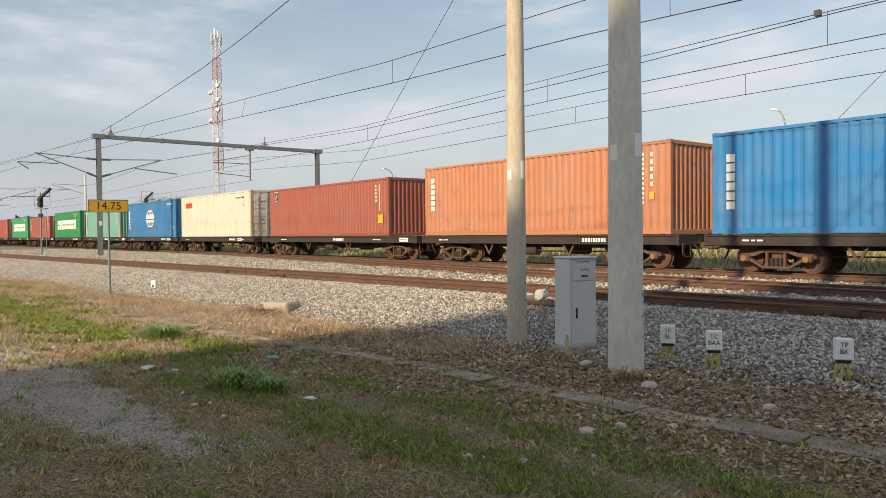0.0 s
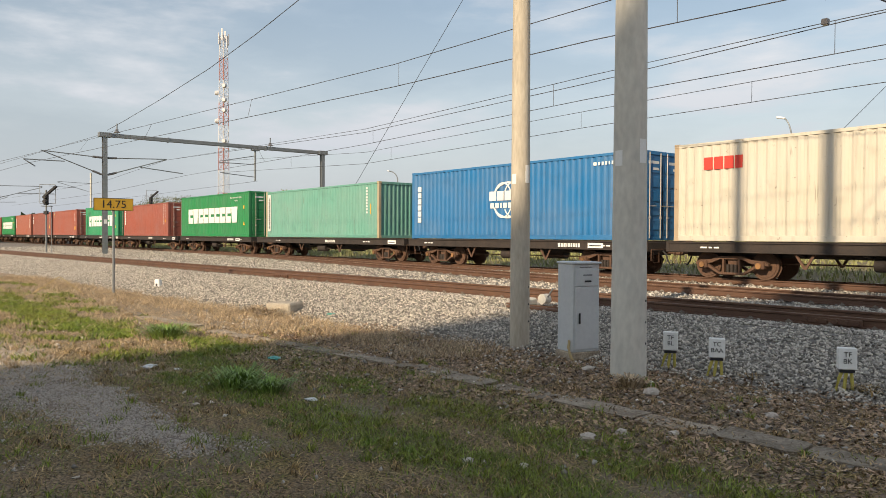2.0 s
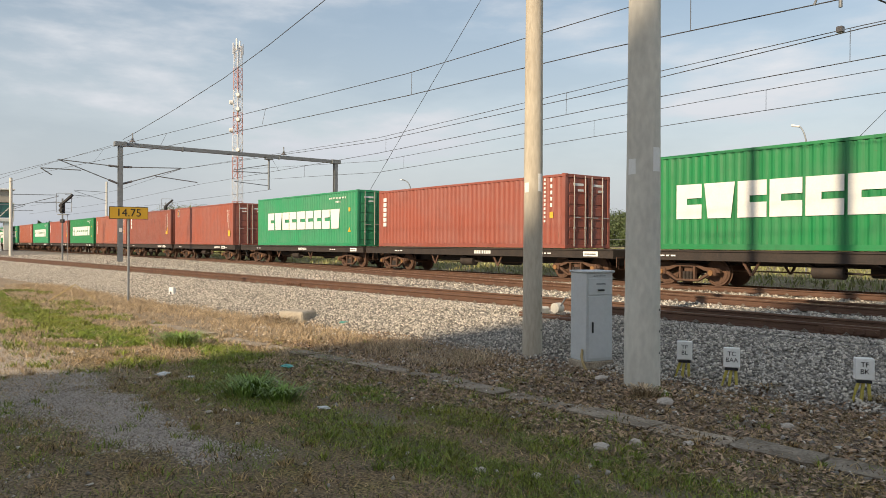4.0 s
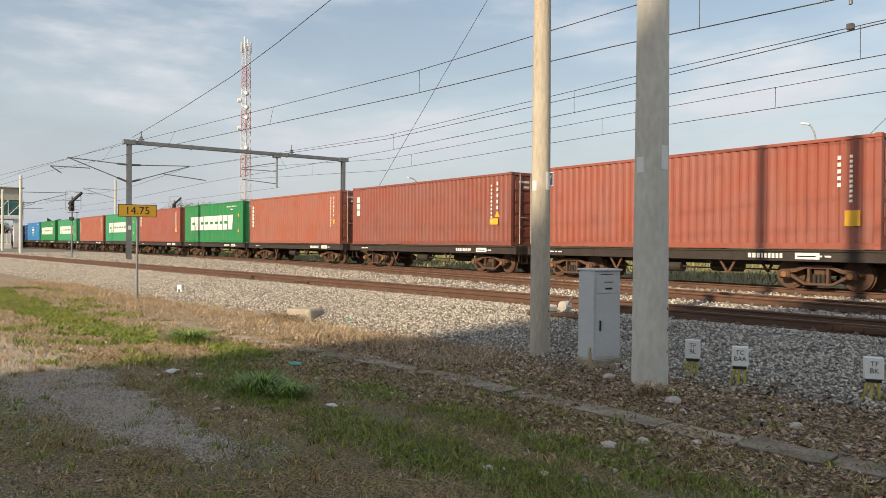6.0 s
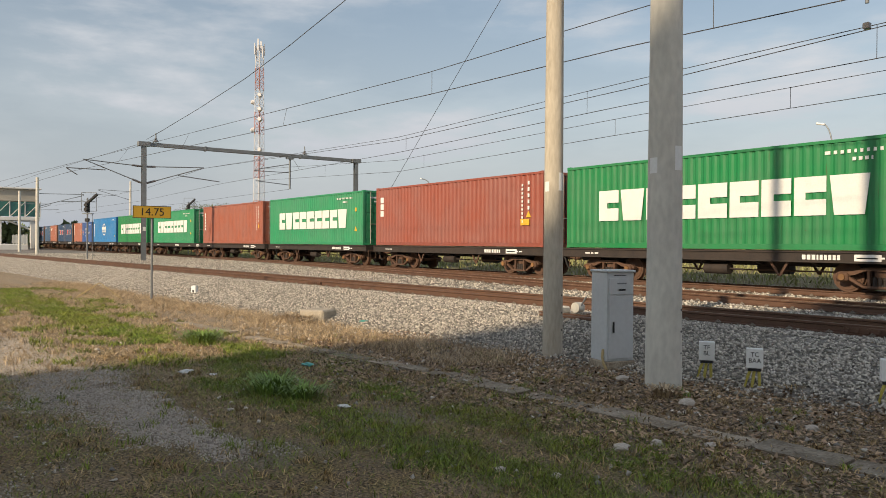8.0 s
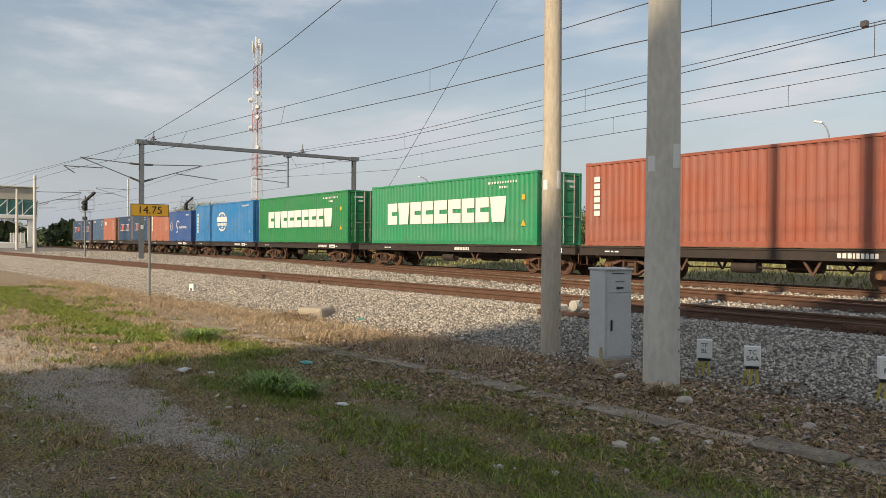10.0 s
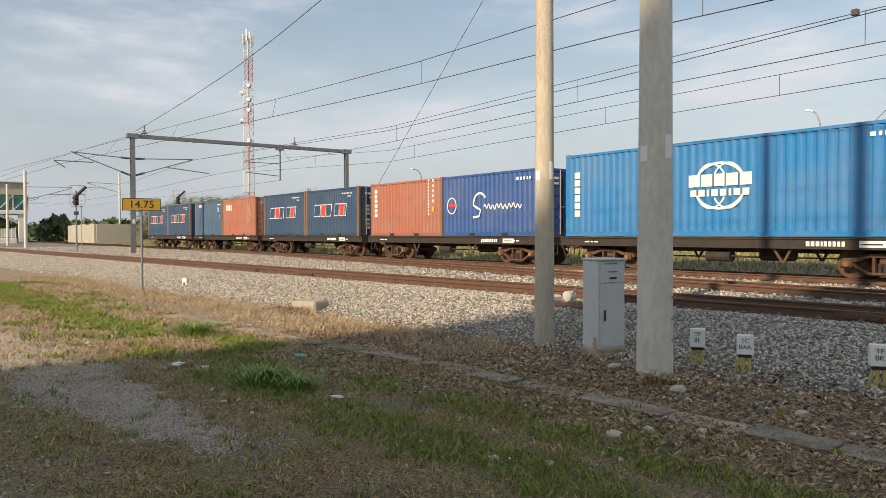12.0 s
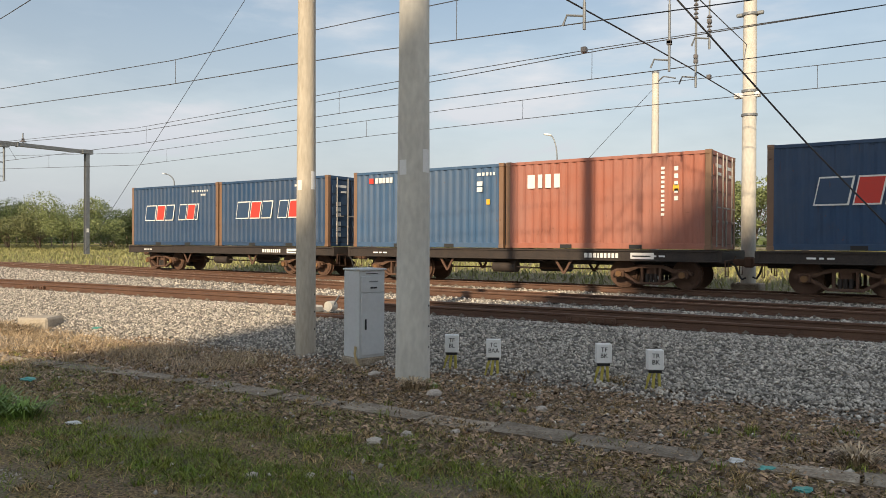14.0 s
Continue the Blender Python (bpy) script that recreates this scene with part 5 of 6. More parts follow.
def logo(kind, ob, length, height):
    """The marks on a container's long side, as plain shapes in their colours."""
    y = -HALF - 0.002

    def put(name, b, mat, label=""):
        if name in ("name_column", "sign_column", "white_logo", "logo_mark", "red_logo", "serial_mark", "serial_column", "type_mark"):
            piece = "serial_bar" if name in ("serial_mark", "serial_column", "type_mark") else "logo_block"
            for k in range(len(b.v) // 8):
                one = Build()
                one.v, one.f = b.v[8 * k:8 * k + 8], b.f[:6]
                part(piece, kept((kind, length, height, name, label, k), lambda: one.mesh(piece, mat)), ob, "", pose(0, y, 0))
        else:
            part(name, kept((kind, length, height, name, label), lambda: b.mesh(name, mat)), ob, label, pose(0, y, 0))

    r = length / 2
    if kind in ("broad", "broad_small"):
        at = -4.55
        for k, w in enumerate((0.86, 0.98, 0.86, 0.9, 0.98, 0.9, 0.86, 0.86, 1.0)):
            z0, z1, x1 = 0.93, 1.96, at + w
            if k in (1, 8):
                outline = [(at + 0.12, z0), (x1 - 0.12, z0), (x1, z1), (at, z1)]
            else:
                cut = at + w * (0.36 if k % 2 else 0.42)
                outline = [(at, z0), (x1, z0), (x1, z0 + 0.42), (cut, z0 + 0.42), (cut, z0 + 0.61), (x1, z0 + 0.61), (x1, z1), (at, z1)]
            part("logo_block", kept(("bold", k), lambda: Build().prism(outline, -0.003, 0.0).mesh("logo_block", WHITE)), ob, "bold white mark", pose(0, y, 0))
            at = x1 + 0.085
        put("serial_mark", bars([1, .6, .6, .6, .4, .5, .5, .5, .5, .5, .5], r - 2.9, height - 0.40, 1.75, 0.09, 0.6), WHITE, "small white bars")
        put("type_mark", bars([1, 1, 1, .5], r - 2.2, height - 0.60, 0.5, 0.09, 0.7), WHITE, "short white bars")
        put("warning_sticker", bars([1], r - 0.85, height - 1.1, 0.17, 0.2), YELLOW_MARK, "yellow sticker")
        put("hazard_triangle", Build().prism([(r - 0.9, 0.75), (r - 0.62, 0.75), (r - 0.76, 1.0)], -0.003, 0), YELLOW_MARK, "yellow triangle")
    elif kind == "globe":
        for k, (a0, a1) in enumerate(((0.42, math.pi - 0.42), (math.pi + 0.42, 2 * math.pi - 0.42))):
            put("globe_arc", ring(0.05, 1.5, 0.86, 0.70, 0.075, a0, a1), WHITE, ("upper", "lower")[k] + " white arc")
            for s in (-1, 1):
                put("globe_meridian", ring(0.05 + 0.28 * s, 1.5, 0.54, 0.68, 0.055, *((0.55, 2.6) if k == 0 else (3.7, 5.75))), WHITE, "white meridian %s" % ("ab"[k] + "cd"[s > 0]))
        put("logo_mark", bars([1.1, 1.1, 1, 1.1, 1.1], -0.98, 1.49, 2.06, 0.36, 0.16), WHITE, "five bold white blocks")
        put("logo_mark", bars([1, 1, .4, 1, 1, .4, 1, 1], -0.92, 1.2, 1.92, 0.2, 0.35), WHITE, "eight small white blocks")
        put("sign_column", column(6, -r + 0.45, 0.7, 0.25, 1.55, 0.22), WHITE, "column of white blocks")
        put("serial_mark", bars([1, .6, .6, .6, .4, .5, .5, .5], r - 1.9, height - 0.4, 1.1, 0.11, 0.5), WHITE, "small white bars")
        put("sticker", bars([1], r - 0.62, 0.62, 0.16, 0.2), YELLOW_MARK, "yellow sticker")
    elif kind == "column":
        put("name_column", column(6, -r + 0.42, height * 0.36, 0.26, 1.35, 0.3), WHITE, "column of white blocks")
        put("serial_column", column(11, r - 1.05, 0.95, 0.09, 1.6, 0.7), WHITE, "thin column of white bars")
        put("serial_column", column(5, r - 0.72, 1.5, 0.09, 1.05, 0.7), WHITE, "short column of white bars")
        put("sticker", bars([1], r - 0.75, 1.1, 0.17, 0.22), YELLOW_MARK, "yellow sticker")
    elif kind == "lower":
        put("name_column", column(3, -r + 0.45, height * 0.5, 0.3, 0.95, 0.2), WHITE, "column of three white blocks")
        put("serial_column", column(10, r - 1.2, 0.95, 0.09, 1.5, 0.7), WHITE, "thin column of white bars")
        put("serial_column", column(5, r - 0.85, 1.45, 0.1, 1.1, 0.7), WHITE, "short column of white bars")
        put("hazard_triangle", Build().prism([(r - 0.95, 1.15), (r - 0.65, 1.15), (r - 0.8, 1.4)], -0.003, 0), YELLOW_MARK, "yellow triangle")
        put("warning_sticker", bars([1], r - 1.25, 0.85, 0.5, 0.24), YELLOW_MARK, "yellow sticker")
    elif kind == "badge":
        put("badge_rim", bars([1], -r + 0.66, height - 0.70, 0.42, 0.52), WHITE, "white badge rim")
        part("badge", kept(("badge", height), lambda: bars([1], -r + 0.69, height - 0.67, 0.36, 0.46).mesh("badge", BLUE_MARK)), ob, "navy badge", pose(0, y - 0.004, 0))
        part("badge_flash", kept(("flash", height), lambda: Build().prism([(-r + 0.75, height - 0.62), (-r + 0.83, height - 0.62), (-r + 1.0, height - 0.3), (-r + 0.77, height - 0.36)], -0.003, 0).mesh("badge_flash", YELLOW_MARK)), ob, "yellow flash", pose(0, y - 0.008, 0))
        put("serial_column", column(10, r - 0.75, 1.2, 0.08, 1.2, 0.7), WHITE, "thin column of white bars")
        put("serial_column", column(5, r - 1.05, 1.6, 0.09, 0.8, 0.7), WHITE, "short column of white bars")
        put("sticker", bars([1], r - 0.86, 0.6, 0.38, 0.4), YELLOW_MARK, "yellow sticker")
    elif kind == "red_top":
        put("red_logo", bars([1, 1, 1, 0.8], -r + 1.0, height - 0.82, 1.2, 0.36, 0.15), RED_MARK, "four bold red blocks")
        put("serial_mark", bars([1, .6, .6, .4, .5, .5, .5], r - 2.2, height - 0.46, 1.2, 0.085, 0.6), BLACK, "small dark bars")
        for q in (0, 0.28):
            put("sticker", bars([1], r - 1.2 + q, height - 0.95, 0.14, 0.16), YELLOW_MARK, "yellow sticker")
    elif kind == "left_strip":
        put("name_strip", bars([1], -r + 0.28, 0.35, 0.34, 2.15), WHITE, "tall white strip")
        put("strip_mark", column(8, -r + 0.36, 0.5, 0.18, 1.8, 0.35), PAINT["teal"], "green bars on the strip")
        put("serial_column", column(9, r - 1.1, 1.2, 0.12, 1.25, 0.6), WHITE, "thin column of white bars")
        for q in (0, 0.13):
            put("sticker", bars([1], r - 0.75 + q, 1.15, 0.07, 0.5), YELLOW_MARK, "yellow sticker")
    elif kind == "slanted":
        put("white_logo", bars([1.3, 1.0, 1.0], -2.0, 1.07, 2.05, 0.68, 0.12, 0.13).join(bars([1.0, 1.0, 0.35], 0.4, 1.07, 1.3, 0.68, 0.12, 0.13)), WHITE, "slanted white blocks")
        for name, x, w, mat in (("a", -1.965, 0.68, "navy"), ("b", -1.14, 0.51, ""), ("c", -0.505, 0.51, "navy"), ("d", 0.435, 0.45, "navy"), ("e", 1.0, 0.45, ""), ("f", 1.55, 0.11, "navy")):
            part("logo_core", kept(("core", name), lambda: bars([1], x, 1.11, w, 0.60, 0, 0.115).mesh("logo_core", PAINT[mat] if mat else RED_MARK)), ob, "%s core of a block" % ("dark" if mat else "red"), pose(0, y - 0.004, 0))
        put("serial_mark", bars([1, .6, .6, .4, .5, .5, .5], r - 1.7, height - 0.36, 1.05, 0.075, 0.6), WHITE, "small white bars")
        put("type_mark", bars([1, 1, 1], r - 1.1, height - 0.52, 0.3, 0.075, 0.6), WHITE, "short white bars")
    elif kind == "script":
        put("round_badge", ring(-2.4, 1.3, 0.33, 0.36, 0.05), WHITE, "white ring")
        put("badge_bar", bars([1], -2.62, 1.24, 0.44, 0.14), RED_MARK, "red bar in the ring")
        put("script_swoosh", ribbon([(-0.5 + 0.42 * math.cos(t), 1.32 + 0.45 * math.sin(t) * (1 if t < 4 else 0.85)) for t in np.linspace(0.6, 3.2, 14)] + [(-0.75, 1.2), (-0.45, 1.08), (-0.55, 0.82), (-0.95, 0.78)], 0.09), WHITE, "white script flourish")
        put("script_line", ribbon([(-0.25 + 2.25 * k / 60, 1.2 + 0.09 * math.sin(k * 0.95) + 0.03 * math.sin(k * 0.31)) for k in range(61)], 0.055), WHITE, "wavy white script line")
        put("serial_mark", bars([1, .6, .6, .4, .5], r - 1.35, height - 0.42, 0.85, 0.12, 0.5), WHITE, "small white bars")
    elif kind == "small_top":
        put("white_logo", bars([1, 1, 1, 1, 1], -r + 1.0, height - 0.42, 0.75, 0.18, 0.25), WHITE, "five small white blocks")
        put("red_square", bars([1], -r + 0.72, height - 0.42, 0.2, 0.18), RED_MARK, "red square")
        put("serial_mark", bars([1, .6, .6, .4, .5], r - 0.95, height - 0.36, 0.65, 0.1, 0.4), WHITE, "small white bars")
        put("type_mark", column(2, r - 0.95, height - 0.85, 0.2, 0.32), WHITE, "short white bars")
        put("sticker", bars([1], r - 0.6, height - 1.25, 0.12, 0.16), YELLOW_MARK, "yellow sticker")
    elif kind == "block_top":
        put("white_logo", bars([1.2, .7, .9, .9], -r + 0.75, height - 0.82, 1.05, 0.4, 0.5), WHITE, "four white blocks")
        put("serial_column", column(11, r - 1.3, 0.9, 0.09, 1.3, 0.7), WHITE, "thin column of white bars")
        put("serial_column", column(5, r - 0.95, 1.3, 0.1, 0.9, 0.7), WHITE, "short column of white bars")
        put("sticker", bars([1], r - 0.98, 1.55, 0.15, 0.17), YELLOW_MARK, "yellow sticker")


def container(paint, length, height, doors, mark, label):
    ob = thing("shipping_container", label, "shipping container", "containers on the train")
    mat = PAINT[paint]
    edge_mat = PAINT["worn_cream"] if paint == "cream" else PAINT.get({"teal": "tan_edge", "navy": "rusty_edge", "slate": "rusty_edge", "terracotta": "rusty_edge"}.get(paint), mat)
    key = (paint, length, height)
    part("side_wall", kept((*key, "side"), lambda: corrugated(length - 0.3, 0.17, height - 0.11).mesh("side_wall", mat)), ob, at=pose(0, -HALF + 0.012, 0))
    part("side_wall", kept((*key, "side"), None), ob, at=pose(0, HALF - 0.012, 0, 0, 0, 180))
    part("roof", kept((*key, "roof"), lambda: Build().box(-length / 2 + 0.1, length / 2 - 0.1, -HALF + 0.05, HALF - 0.05, height - 0.06, height - 0.02).mesh("roof", mat)), ob)
    part("floor_frame", kept((*key, "floor"), lambda: Build().box(-length / 2 + 0.1, length / 2 - 0.1, -HALF + 0.06, HALF - 0.06, 0.03, 0.16).mesh("floor_frame", WAGON)), ob)
    for s in (-1, 1):
        part("top_rail", kept((*key, "top"), lambda: Build().box(-length / 2 + 0.15, length / 2 - 0.15, -0.03, 0.03, height - 0.11, height - 0.02, 0.008).mesh("top_rail", mat)), ob, at=pose(0, s * (HALF - 0.032), 0))
        part("bottom_rail", kept((*key, "bottom"), lambda: Build().box(-length / 2 + 0.15, length / 2 - 0.15, -0.025, 0.03, 0.015, 0.17, 0.008).mesh("bottom_rail", mat)), ob, at=pose(0, s * (HALF - 0.032), 0))
    for sx in (-1, 1):
        part("end_sill", kept((*key, "sill"), lambda: Build().box(-0.05, 0.05, -HALF + 0.15, HALF - 0.15, 0.015, 0.15, 0.008).mesh("end_sill", mat)), ob, at=pose(sx * (length / 2 - 0.06), 0, 0))
        part("end_header", kept((*key, "header"), lambda: Build().box(-0.05, 0.05, -HALF + 0.15, HALF - 0.15, height - 0.13, height - 0.01, 0.008).mesh("end_header", mat)), ob, at=pose(sx * (length / 2 - 0.06), 0, 0))
        for sy in (-1, 1):
            part("corner_post", kept((*key, "post"), lambda: Build().box(-0.08, 0.08, -0.07, 0.07, 0.11, height - 0.11, 0.012).mesh("corner_post", edge_mat)), ob, at=pose(sx * (length / 2 - 0.085), sy * (HALF - 0.075), 0))
            for z in (0, height - 0.118):
                part("corner_casting", kept((paint, "casting"), lambda: Build().box(-0.089, 0.089, -0.081, 0.081, 0, 0.118, 0.014).mesh("corner_casting", edge_mat)), ob, at=pose(sx * (length / 2 - 0.089), sy * (HALF - 0.081), z))
    if length == TWENTY:
        for x in (-1.03, 1.03):
            # flat black plate that stands for the shade inside the pocket
            part("fork_pocket", kept("pocket", lambda: Build().box(-0.18, 0.18, -0.004, 0.004, 0.02, 0.13).mesh("fork_pocket", GASKET)), ob, at=pose(x, -HALF + 0.001, 0))
    # blank end wall at the back
    wall = kept((*key, "wall"), lambda: corrugated(2.15, 0.15, height - 0.13, 0.045, 0.25).mesh("end_wall", mat))
    part("end_wall", wall, ob, at=pose(-length / 2 + 0.03, 0, 0, 0, 0, -90))
    if not doors:
        part("end_wall", wall, ob, at=pose(length / 2 - 0.03, 0, 0, 0, 0, 90))
    else:
        for s in (-1, 1):
            def leaf_mesh():
                b = Build().box(-0.03, 0.0, -0.53, 0.53, 0.16, height - 0.14, 0.006)
                for k in range(5):
                    z = 0.3 + (height - 0.6) * k / 5
                    b.box(0.0, 0.022, -0.44, 0.44, z + 0.05, z + (height - 0.6) / 5 - 0.06, 0.018)
                return b.mesh("door_leaf", mat)
            d = part("door_leaf", kept((*key, "leaf"), leaf_mesh), ob, at=pose(length / 2 - 0.035, s * 0.54, 0))
            part("gasket", kept((*key, "gasket"), lambda: Build().box(-0.01, 0.012, 0.531, 0.545, 0.16, height - 0.14).mesh("gasket", GASKET)), d)
            for y in (-0.36, 0.22):
                part("lock_rod", kept((height, "rod"), lambda: Build().tube((0.055, 0, 0.08), (0.055, 0, height - 0.06), 0.02, n=8).mesh("lock_rod", STEEL, True)), d, "steel lock rod", pose(0, y * s, 0))
                part("rod_handle", kept("handle", lambda: Build().box(0.05, 0.08, -0.02, 0.34, 1.0, 1.035, 0.006).box(0.04, 0.09, -0.04, 0.04, 0.6, 0.68, 0.01).mesh("rod_handle", STEEL)), d, at=pose(0, y * s, 0.1))
            part("serial_mark", kept((paint, "doorbars"), lambda: Build().box(0.024, 0.028, -0.25, 0.3, height - 0.42, height - 0.33).box(0.024, 0.028, 0.0, 0.3, height - 0.62, height - 0.54).mesh("serial_mark", WHITE)), d, "white bars")
    if doors and mark == "slanted":
        for k in range(6):
            part("name_block", kept("name_block", lambda: Build().box(0.0, 0.006, -0.11, 0.11, 0, 0.15).mesh("name_block", WHITE)), ob, at=pose(length / 2 - 0.008, -0.66, height - 1.1 - 0.2 * k - (0.12 if k > 2 else 0)))
    logo(mark, ob, length, height)
    return ob


def bogie(parent, x):
    bg = part("bogie", kept("bolster", lambda: Build().box(-0.16, 0.16, -0.8, 0.8, 0.36, 0.62, 0.03).tube((0, 0, 0.6), (0, 0, 0.78), 0.2, n=14).mesh("bogie", RUST)), parent, "rust-brown two-axle bogie", pose(x, 0, 0))

    def frame_mesh():
        top = [(-1.12, 0.47), (-0.98, 0.54), (-0.62, 0.56), (-0.34, 0.66), (0.34, 0.66), (0.62, 0.56), (0.98, 0.54), (1.12, 0.47)]
        low = [(1.12, 0.36), (0.72, 0.36), (0.38, 0.17), (-0.38, 0.17), (-0.72, 0.36), (-1.12, 0.36)]
        b = Build()
        n = len(top)
        # upper member, slanting lower member and columns, so that the windows stay free
        b.prism([(-1.12, 0.40), (-0.6, 0.46), (-0.33, 0.57), (0.33, 0.57), (0.6, 0.46), (1.12, 0.40)] + [p for p in reversed(top)], -0.07, 0.07)
        for s in (-1, 1):
            b.prism([(s * 0.98, 0.46), (s * 0.80, 0.46), (s * 0.30, 0.15), (s * 0.38, 0.13)][::s], -0.06, 0.06)
            b.box(s * 0.25 - 0.035, s * 0.25 + 0.035, -0.065, 0.065, 0.16, 0.6, 0.01)
        b.box(-0.38, 0.38, -0.09, 0.09, 0.12, 0.19, 0.015)
        return b.mesh("side_frame", RUST)

    for s in (-1, 1):
        f = part("side_frame", kept("side_frame", frame_mesh), bg, at=pose(0, s * 0.82, 0))
    for s in (-1, 1):
        for k in (-0.12, 0.0, 0.12):
            part("spring", kept("spring", lambda: Build().tube((0, 0, 0.19), (0, 0, 0.42), 0.05, n=9).tube((0, 0, 0.25), (0, 0, 0.27), 0.06, n=9).tube((0, 0, 0.33), (0, 0, 0.35), 0.06, n=9).mesh("spring", WAGON)), bg, at=pose(k, s * 0.82, 0))
    for ax in (-0.875, 0.875):
        part("axle", kept("axle", lambda: Build().tube((0, -0.9, 0), (0, 0.9, 0), 0.065, n=10).mesh("axle", RUST, True)), bg, at=pose(ax, 0, 0.4))
        for s in (-1, 1):
            part("wheel", kept("wheel", lambda: Build().tube((0, -0.065, 0), (0, 0.045, 0), 0.40, n=28).tube((0, 0.045, 0), (0, 0.07, 0), 0.43, n=28).tube((0, -0.08, 0), (0, -0.065, 0), 0.34, n=24).tube((0, -0.12, 0), (0, -0.08, 0), 0.12, n=14).mesh("wheel", RUST, True)),
                 bg, "worn steel wheel", pose(ax, s * 0.535, 0.4, 0, 0, 0 if s < 0 else 180))
            part("axle_box", kept("axle_box", lambda: Build().box(-0.14, 0.14, -0.12, 0.1, -0.10, 0.11, 0.03).mesh("axle_box", RUST)), bg, at=pose(ax, s * 0.84, 0.4, 0, 0, 0 if s < 0 else 180))
            part("axle_cap", kept("axle_cap", lambda: Build().tube((0, -0.16, 0), (0, -0.11, 0), 0.085, n=12).mesh("axle_cap", AXLE, True)), bg, "ochre axle cap", pose(ax, s * 0.84, 0.4, 0, 0, 0 if s < 0 else 180))


def wagon(length, label):
    """A flat container wagon; its origin lies on the rail's height under its middle."""
    ob = thing("container_wagon", label, "railway wagon", "wagons of the train")
    r = length / 2
    long = length > 14
    for s in (-1, 1):
        def sill():
            b = Build().box(-r, r, -0.05, 0.05, 1.02, 1.068, 0.008).box(-r, r, -0.05, 0.05, 0.76, 0.79, 0.008).box(-r, r, -0.015, 0.02, 0.78, 1.03)
            return b.mesh("side_sill", WAGON)
        part("side_sill", kept((length, "sill"), sill), ob, at=pose(0, s * 1.17, 0, 0, 0, 0 if s < 0 else 180))
    part("deck", kept((length, "deck"), lambda: Build().box(-r, r, -1.15, 1.15, 1.0, 1.06).mesh("deck", WAGON)), ob)
    part("centre_sill", kept((length, "centre"), lambda: Build().box(-r + 0.1, r - 0.1, -0.22, 0.22, 0.62 if not long else 0.5, 1.0, 0.01).mesh("centre_sill", WAGON)), ob)
    for s in (-1, 1):
        part("end_beam", kept("end_beam", lambda: Build().box(-0.06, 0.06, -1.2, 1.2, 0.74, 1.03, 0.012).mesh("end_beam", WAGON)), ob, at=pose(s * (r - 0.05), 0, 0))
        c = part("coupler", kept("coupler", lambda: Build().box(-0.1, 0.42, -0.09, 0.09, 0.66, 0.84, 0.03).box(0.28, 0.5, -0.15, 0.12, 0.62, 0.9, 0.04).mesh("coupler", RUST)), ob, "rusty knuckle coupler", pose(s * r, 0, 0, 0, 0, 0 if s > 0 else 180))
        part("air_hose", kept("hose", lambda: Build().path([(0.02, -0.42, 0.76), (0.16, -0.44, 0.66), (0.22, -0.42, 0.45), (0.30, -0.40, 0.32), (0.40, -0.38, 0.36)], 0.028, 8).mesh("air_hose", GASKET, True)), c)
        part("cut_lever", kept("lever", lambda: Build().path([(0.04, -1.05, 0.80), (0.05, -0.2, 0.82), (0.1, -0.2, 0.92)], 0.014, 6).tube((0.04, -1.05, 0.8), (0.06, -1.08, 0.45), 0.014, n=6).mesh("cut_lever", RUST)), c)
        for y in (-0.75, 0.75):
            part("step", kept("step", lambda: Build().path([(0.06, 0, 0.76), (0.06, 0, 0.4), (0.06, 0.3, 0.4), (0.06, 0.3, 0.76)], 0.014, 6).mesh("step", RUST)), ob, at=pose(s * (r - 0.05), y - 0.15, 0))
    b = r - 1.95
    bogie(ob, -b)
    bogie(ob, b)
    for x in (-2.6, -0.9, 0.9, 2.6):
        part("cross_bearer", kept("bearer", lambda: Build().prism([(-1.12, 0.9), (1.12, 0.9), (1.12, 0.84), (0.3, 0.66), (-0.3, 0.66), (-1.12, 0.84)], -0.05, 0.05, "x").mesh("cross_bearer", WAGON)), ob, at=pose(x, 0, 0))
    for x in (-2.2, 1.9):
        for s in (-1, 1):
            part("brake_hanger", kept("hanger", lambda: Build().prism([(-0.30, 0.78), (-0.22, 0.78), (0.02, 0.42), (0.22, 0.78), (0.30, 0.78), (0.06, 0.36), (-0.02, 0.36)], -0.02, 0.02).mesh("brake_hanger", RUST)), ob, at=pose(x, s * 1.08, 0))
    part("brake_cylinder", kept("cylinder", lambda: Build().tube((-0.35, -0.85, 0.52), (0.45, -0.85, 0.52), 0.17, n=16).tube((0.45, -0.85, 0.52), (0.9, -0.85, 0.5), 0.03, n=8).mesh("brake_cylinder", WAGON, True)), ob, at=pose(-0.2, 0, 0))
    part("air_tank", kept("tank", lambda: Build().tube((-0.5, 0.7, 0.55), (0.5, 0.7, 0.55), 0.2, n=16).mesh("air_tank", WAGON, True)), ob, at=pose(0.8, 0, 0))
    part("brake_rod", kept("brakerod", lambda: Build().tube((-3.4, -0.3, 0.46), (3.4, -0.3, 0.5), 0.025, n=6).mesh("brake_rod", RUST)), ob)
    for x in ((-5.6, -0.35, 0.35, 5.6) if length < 14 else (-5.6, 5.6)):
        for s in (-1, 1):
            part("twist_lock", kept("lock", lambda: Build().box(-0.09, 0.09, -0.06, 0.06, 1.03, 1.078, 0.01).mesh("twist_lock", RUST)), ob, at=pose(x, s * 1.12, 0))
    k = 2.6 if not long else 0.6
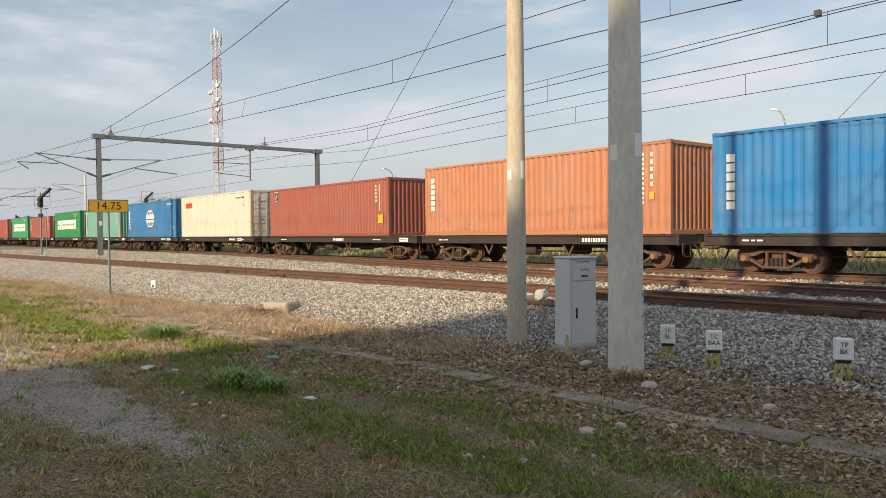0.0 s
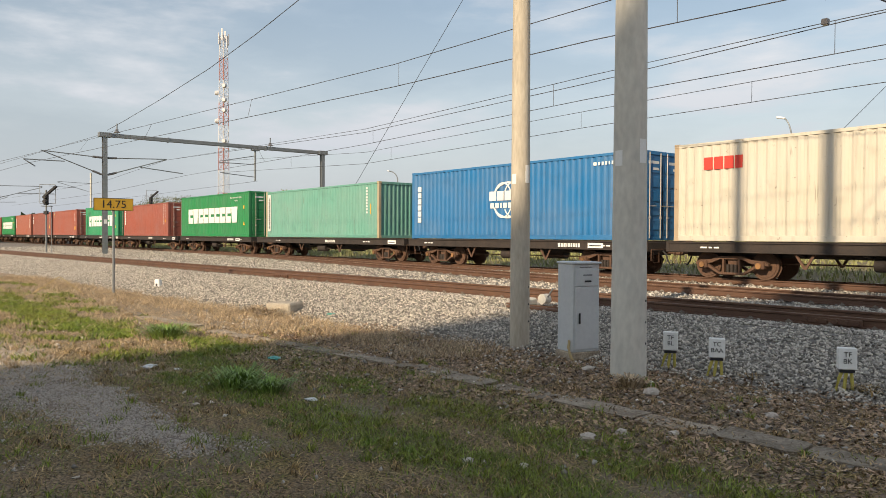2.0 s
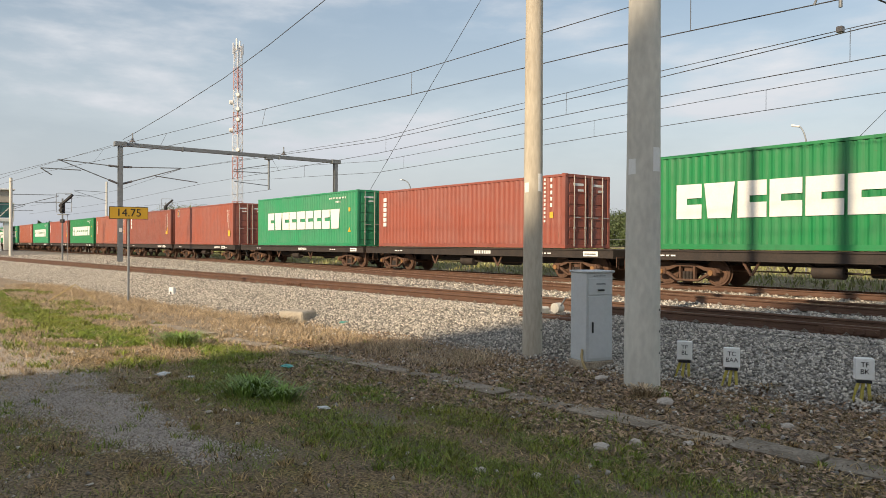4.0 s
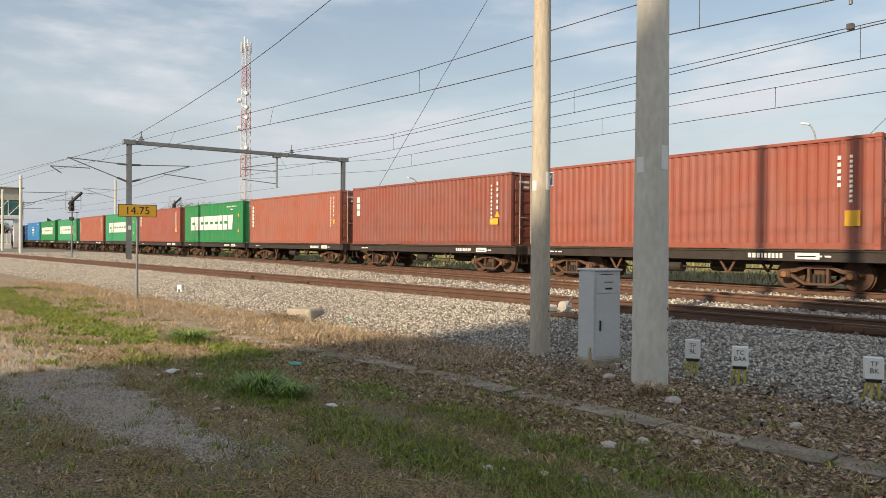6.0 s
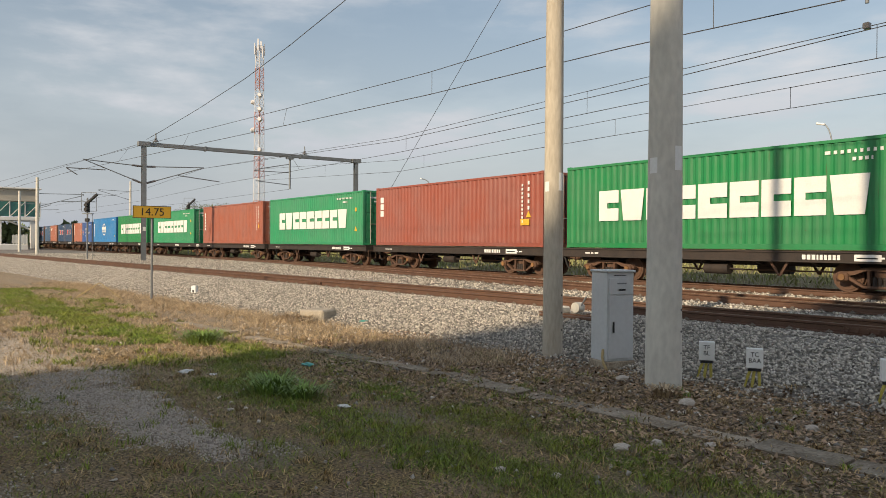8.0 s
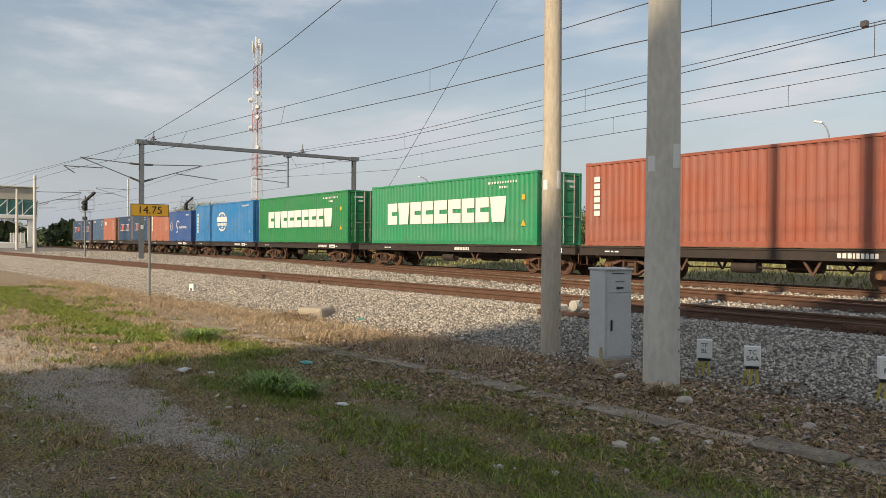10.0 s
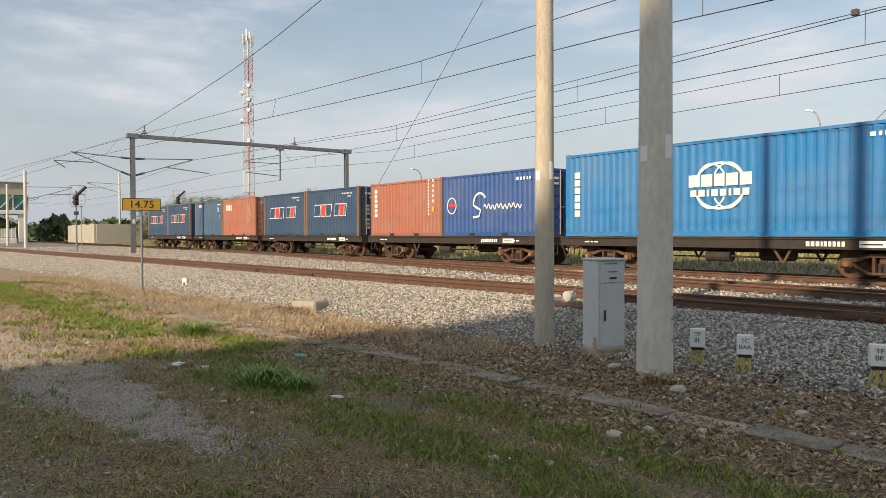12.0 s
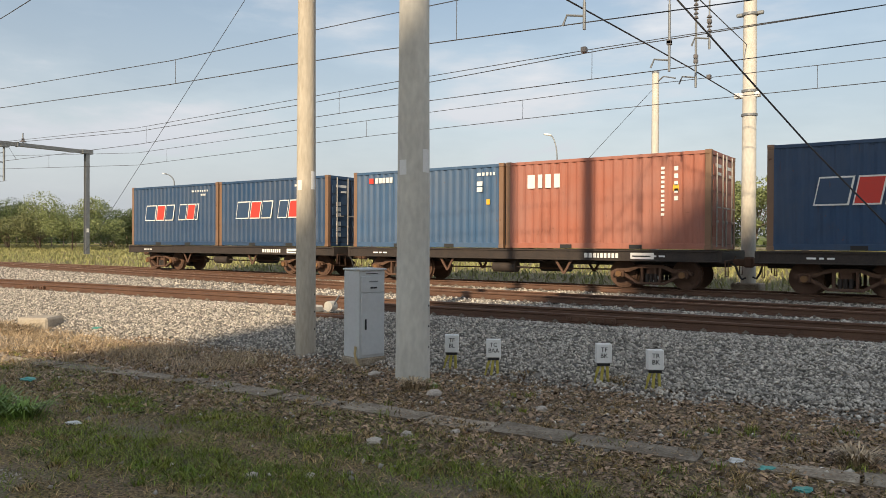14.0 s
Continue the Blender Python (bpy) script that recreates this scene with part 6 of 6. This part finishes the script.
    part("number_mark", kept("number", lambda: bars([1, 1, 1, .5, .8, .8, .8, .8, .8], 0, 0.84, 1.0, 0.13, 0.35).mesh("number_mark", WHITE)), ob, "white bars of a wagon number", pose(k, -1.19, 0))
    part("data_plate", kept("plate", lambda: bars([1], 0, 0.82, 0.65, 0.17).mesh("data_plate", PLATE)), ob, "white data panel", pose(k + 1.35 if not long else r - 1.3, -1.19, 0))
    part("data_line", kept("lines", lambda: bars([1], 0.06, 0.88, 0.5, 0.035).mesh("data_line", BLACK)), ob, at=pose(k + 1.35 if not long else r - 1.3, -1.195, 0))
    part("small_mark", kept("small", lambda: bars([1, .5, .8], 0, 0.88, 0.6, 0.045, 0.3).mesh("small_mark", PLATE)), ob, at=pose(-5.2, -1.19, 0))
    part("small_mark", kept("small", None), ob, at=pose(4.3, -1.19, 0))
    return ob


# each wagon: how far its load's front lies behind the first one's, long or short wagon, and its load
HC, STD = 2.896, 2.591
LOADS = [
    (0.0, 0, [("cyan", FORTY, HC, True, "globe", "bright blue corrugated container with white globe mark")]),
    (13.57, 0, [("orange", FORTY, HC, False, "column", "sun-faded orange corrugated container with white name column")]),
    (28.53, 1, [("red", FORTY, 2.72, False, "badge", "dark red corrugated container with navy badge")]),
    (43.38, 0, [("cream", FORTY, HC, True, "red_top", "cream refrigerated-style container with red mark and rusty edges")]),
    (56.79, 0, [("blue", FORTY, HC, True, "globe", "blue corrugated container with white globe mark")]),
    (71.62, 1, [("teal", FORTY, 2.70, False, "left_strip", "pale sea-green container with tall white strip")]),
    (86.29, 0, [("green", FORTY, HC, True, "broad", "bright green container with bold white blocks")]),
    (101.53, 1, [("brown", FORTY, 2.68, True, "column", "brown-red container with white name column")]),
    (115.75, 1, [("pale_green", FORTY, HC, True, "broad", "faded green container with bold white blocks")]),
    (132.1, 0, [("red", FORTY, HC, True, "badge", "red-brown container with navy badge and barred doors")]),
    (145.49, 0, [("maroon", FORTY, HC, True, "lower", "rust-red container with white lettering blocks and yellow stickers")]),
    (159.03, 0, [("rust", FORTY, HC, True, "column", "rust-red container with white name column")]),
    (172.51, 0, [("green", FORTY, HC, True, "broad", "bright green container with bold white blocks")]),
    (185.94, 0, [("brown", FORTY, HC, True, "lower", "maroon container with white lettering blocks")]),
    (199.46, 0, [("pale_green", FORTY, HC, True, "broad", "faded green container with bold white blocks")]),
    (212.9, 0, [("rust", FORTY, HC, True, "column", "rust-red container with white name column")]),
    (227.54, 1, [("pale_green", FORTY, 2.87, True, "broad", "green container with bold white blocks and streaked doors")]),
    (242.28, 0, [("green", FORTY, HC, True, "broad", "bright green container with bold white blocks")]),
    (255.62, 0, [("cyan", FORTY, HC, True, "globe", "bright blue corrugated container with white globe mark")]),
    (269.10, 0, [("terracotta", TWENTY, STD, True, "column", "short terracotta container with white name column"),
                 ("royal", TWENTY, STD, True, "script", "short royal blue container with white script mark")]),
    (282.50, 0, [("navy", TWENTY, STD, True, "slanted", "short navy container with slanted red and white blocks"),
                 ("navy", TWENTY, STD, True, "slanted", "short navy container with slanted red and white blocks")]),
    (296.01, 0, [("slate", TWENTY, STD, True, "small_top", "short slate blue container with small white mark"),
                 ("terracotta", TWENTY, STD, True, "block_top", "short terracotta container with white blocks and barred doors")]),
    (309.42, 0, [("navy", TWENTY, STD, True, "slanted", "short navy container with slanted red and white blocks"),
                 ("navy", TWENTY, STD, True, "slanted", "short navy container, patched, with slanted red and white blocks")]),
]
SHIFT = {28.53: 0.45, 71.62: 0.35, 101.53: 0.48, 115.75: -1.1, 227.54: 0.3}      # loads that do not stand on the middle of their wagon
TRAIN = []
for back, is_long, load in LOADS:
    w = wagon(15.5 if is_long else 12.72, "long black flat container wagon with white data panel" if is_long else "black flat container wagon with rusty bogies")
    TRAIN.append((w, -back - FORTY / 2 + SHIFT.get(back, 0.0), TRAIN_Y, RAIL_Z))
    for k, (paint, length, height, doors, mark, label) in enumerate(load):
        c = container(paint, length, height, doors, mark, label)
        x = -back - FORTY / 2 if length == FORTY else (-back - FORTY + TWENTY / 2 if k == 0 else -back - TWENTY / 2)
        TRAIN.append((c, x, TRAIN_Y, RAIL_Z + 1.078))

# where the first load's front stands along the track, time by time
HEAD = [(0, 0.45), (0.5, 11.02), (1.0, 21.6), (1.5, 32.17), (2.0, 42.4), (2.5, 52.58), (3.0, 63.07), (5.5, 113.54), (6.0, 124.1), (6.5, 134.69),
        (7.0, 144.55), (7.5, 155.1), (8.0, 165.63), (10.5, 217.53), (11.0, 228.14), (11.5, 238.6), (12.0, 249.13), (12.5, 258.99), (13.0, 269.54),
        (13.5, 280.05), (13.6, 282.15), (14.0, 290.77)]


def motions():
    for ob, x, y, z in TRAIN:
        walk(ob, [(t, pose(s + x, y, z)) for t, s in HEAD])


motions()
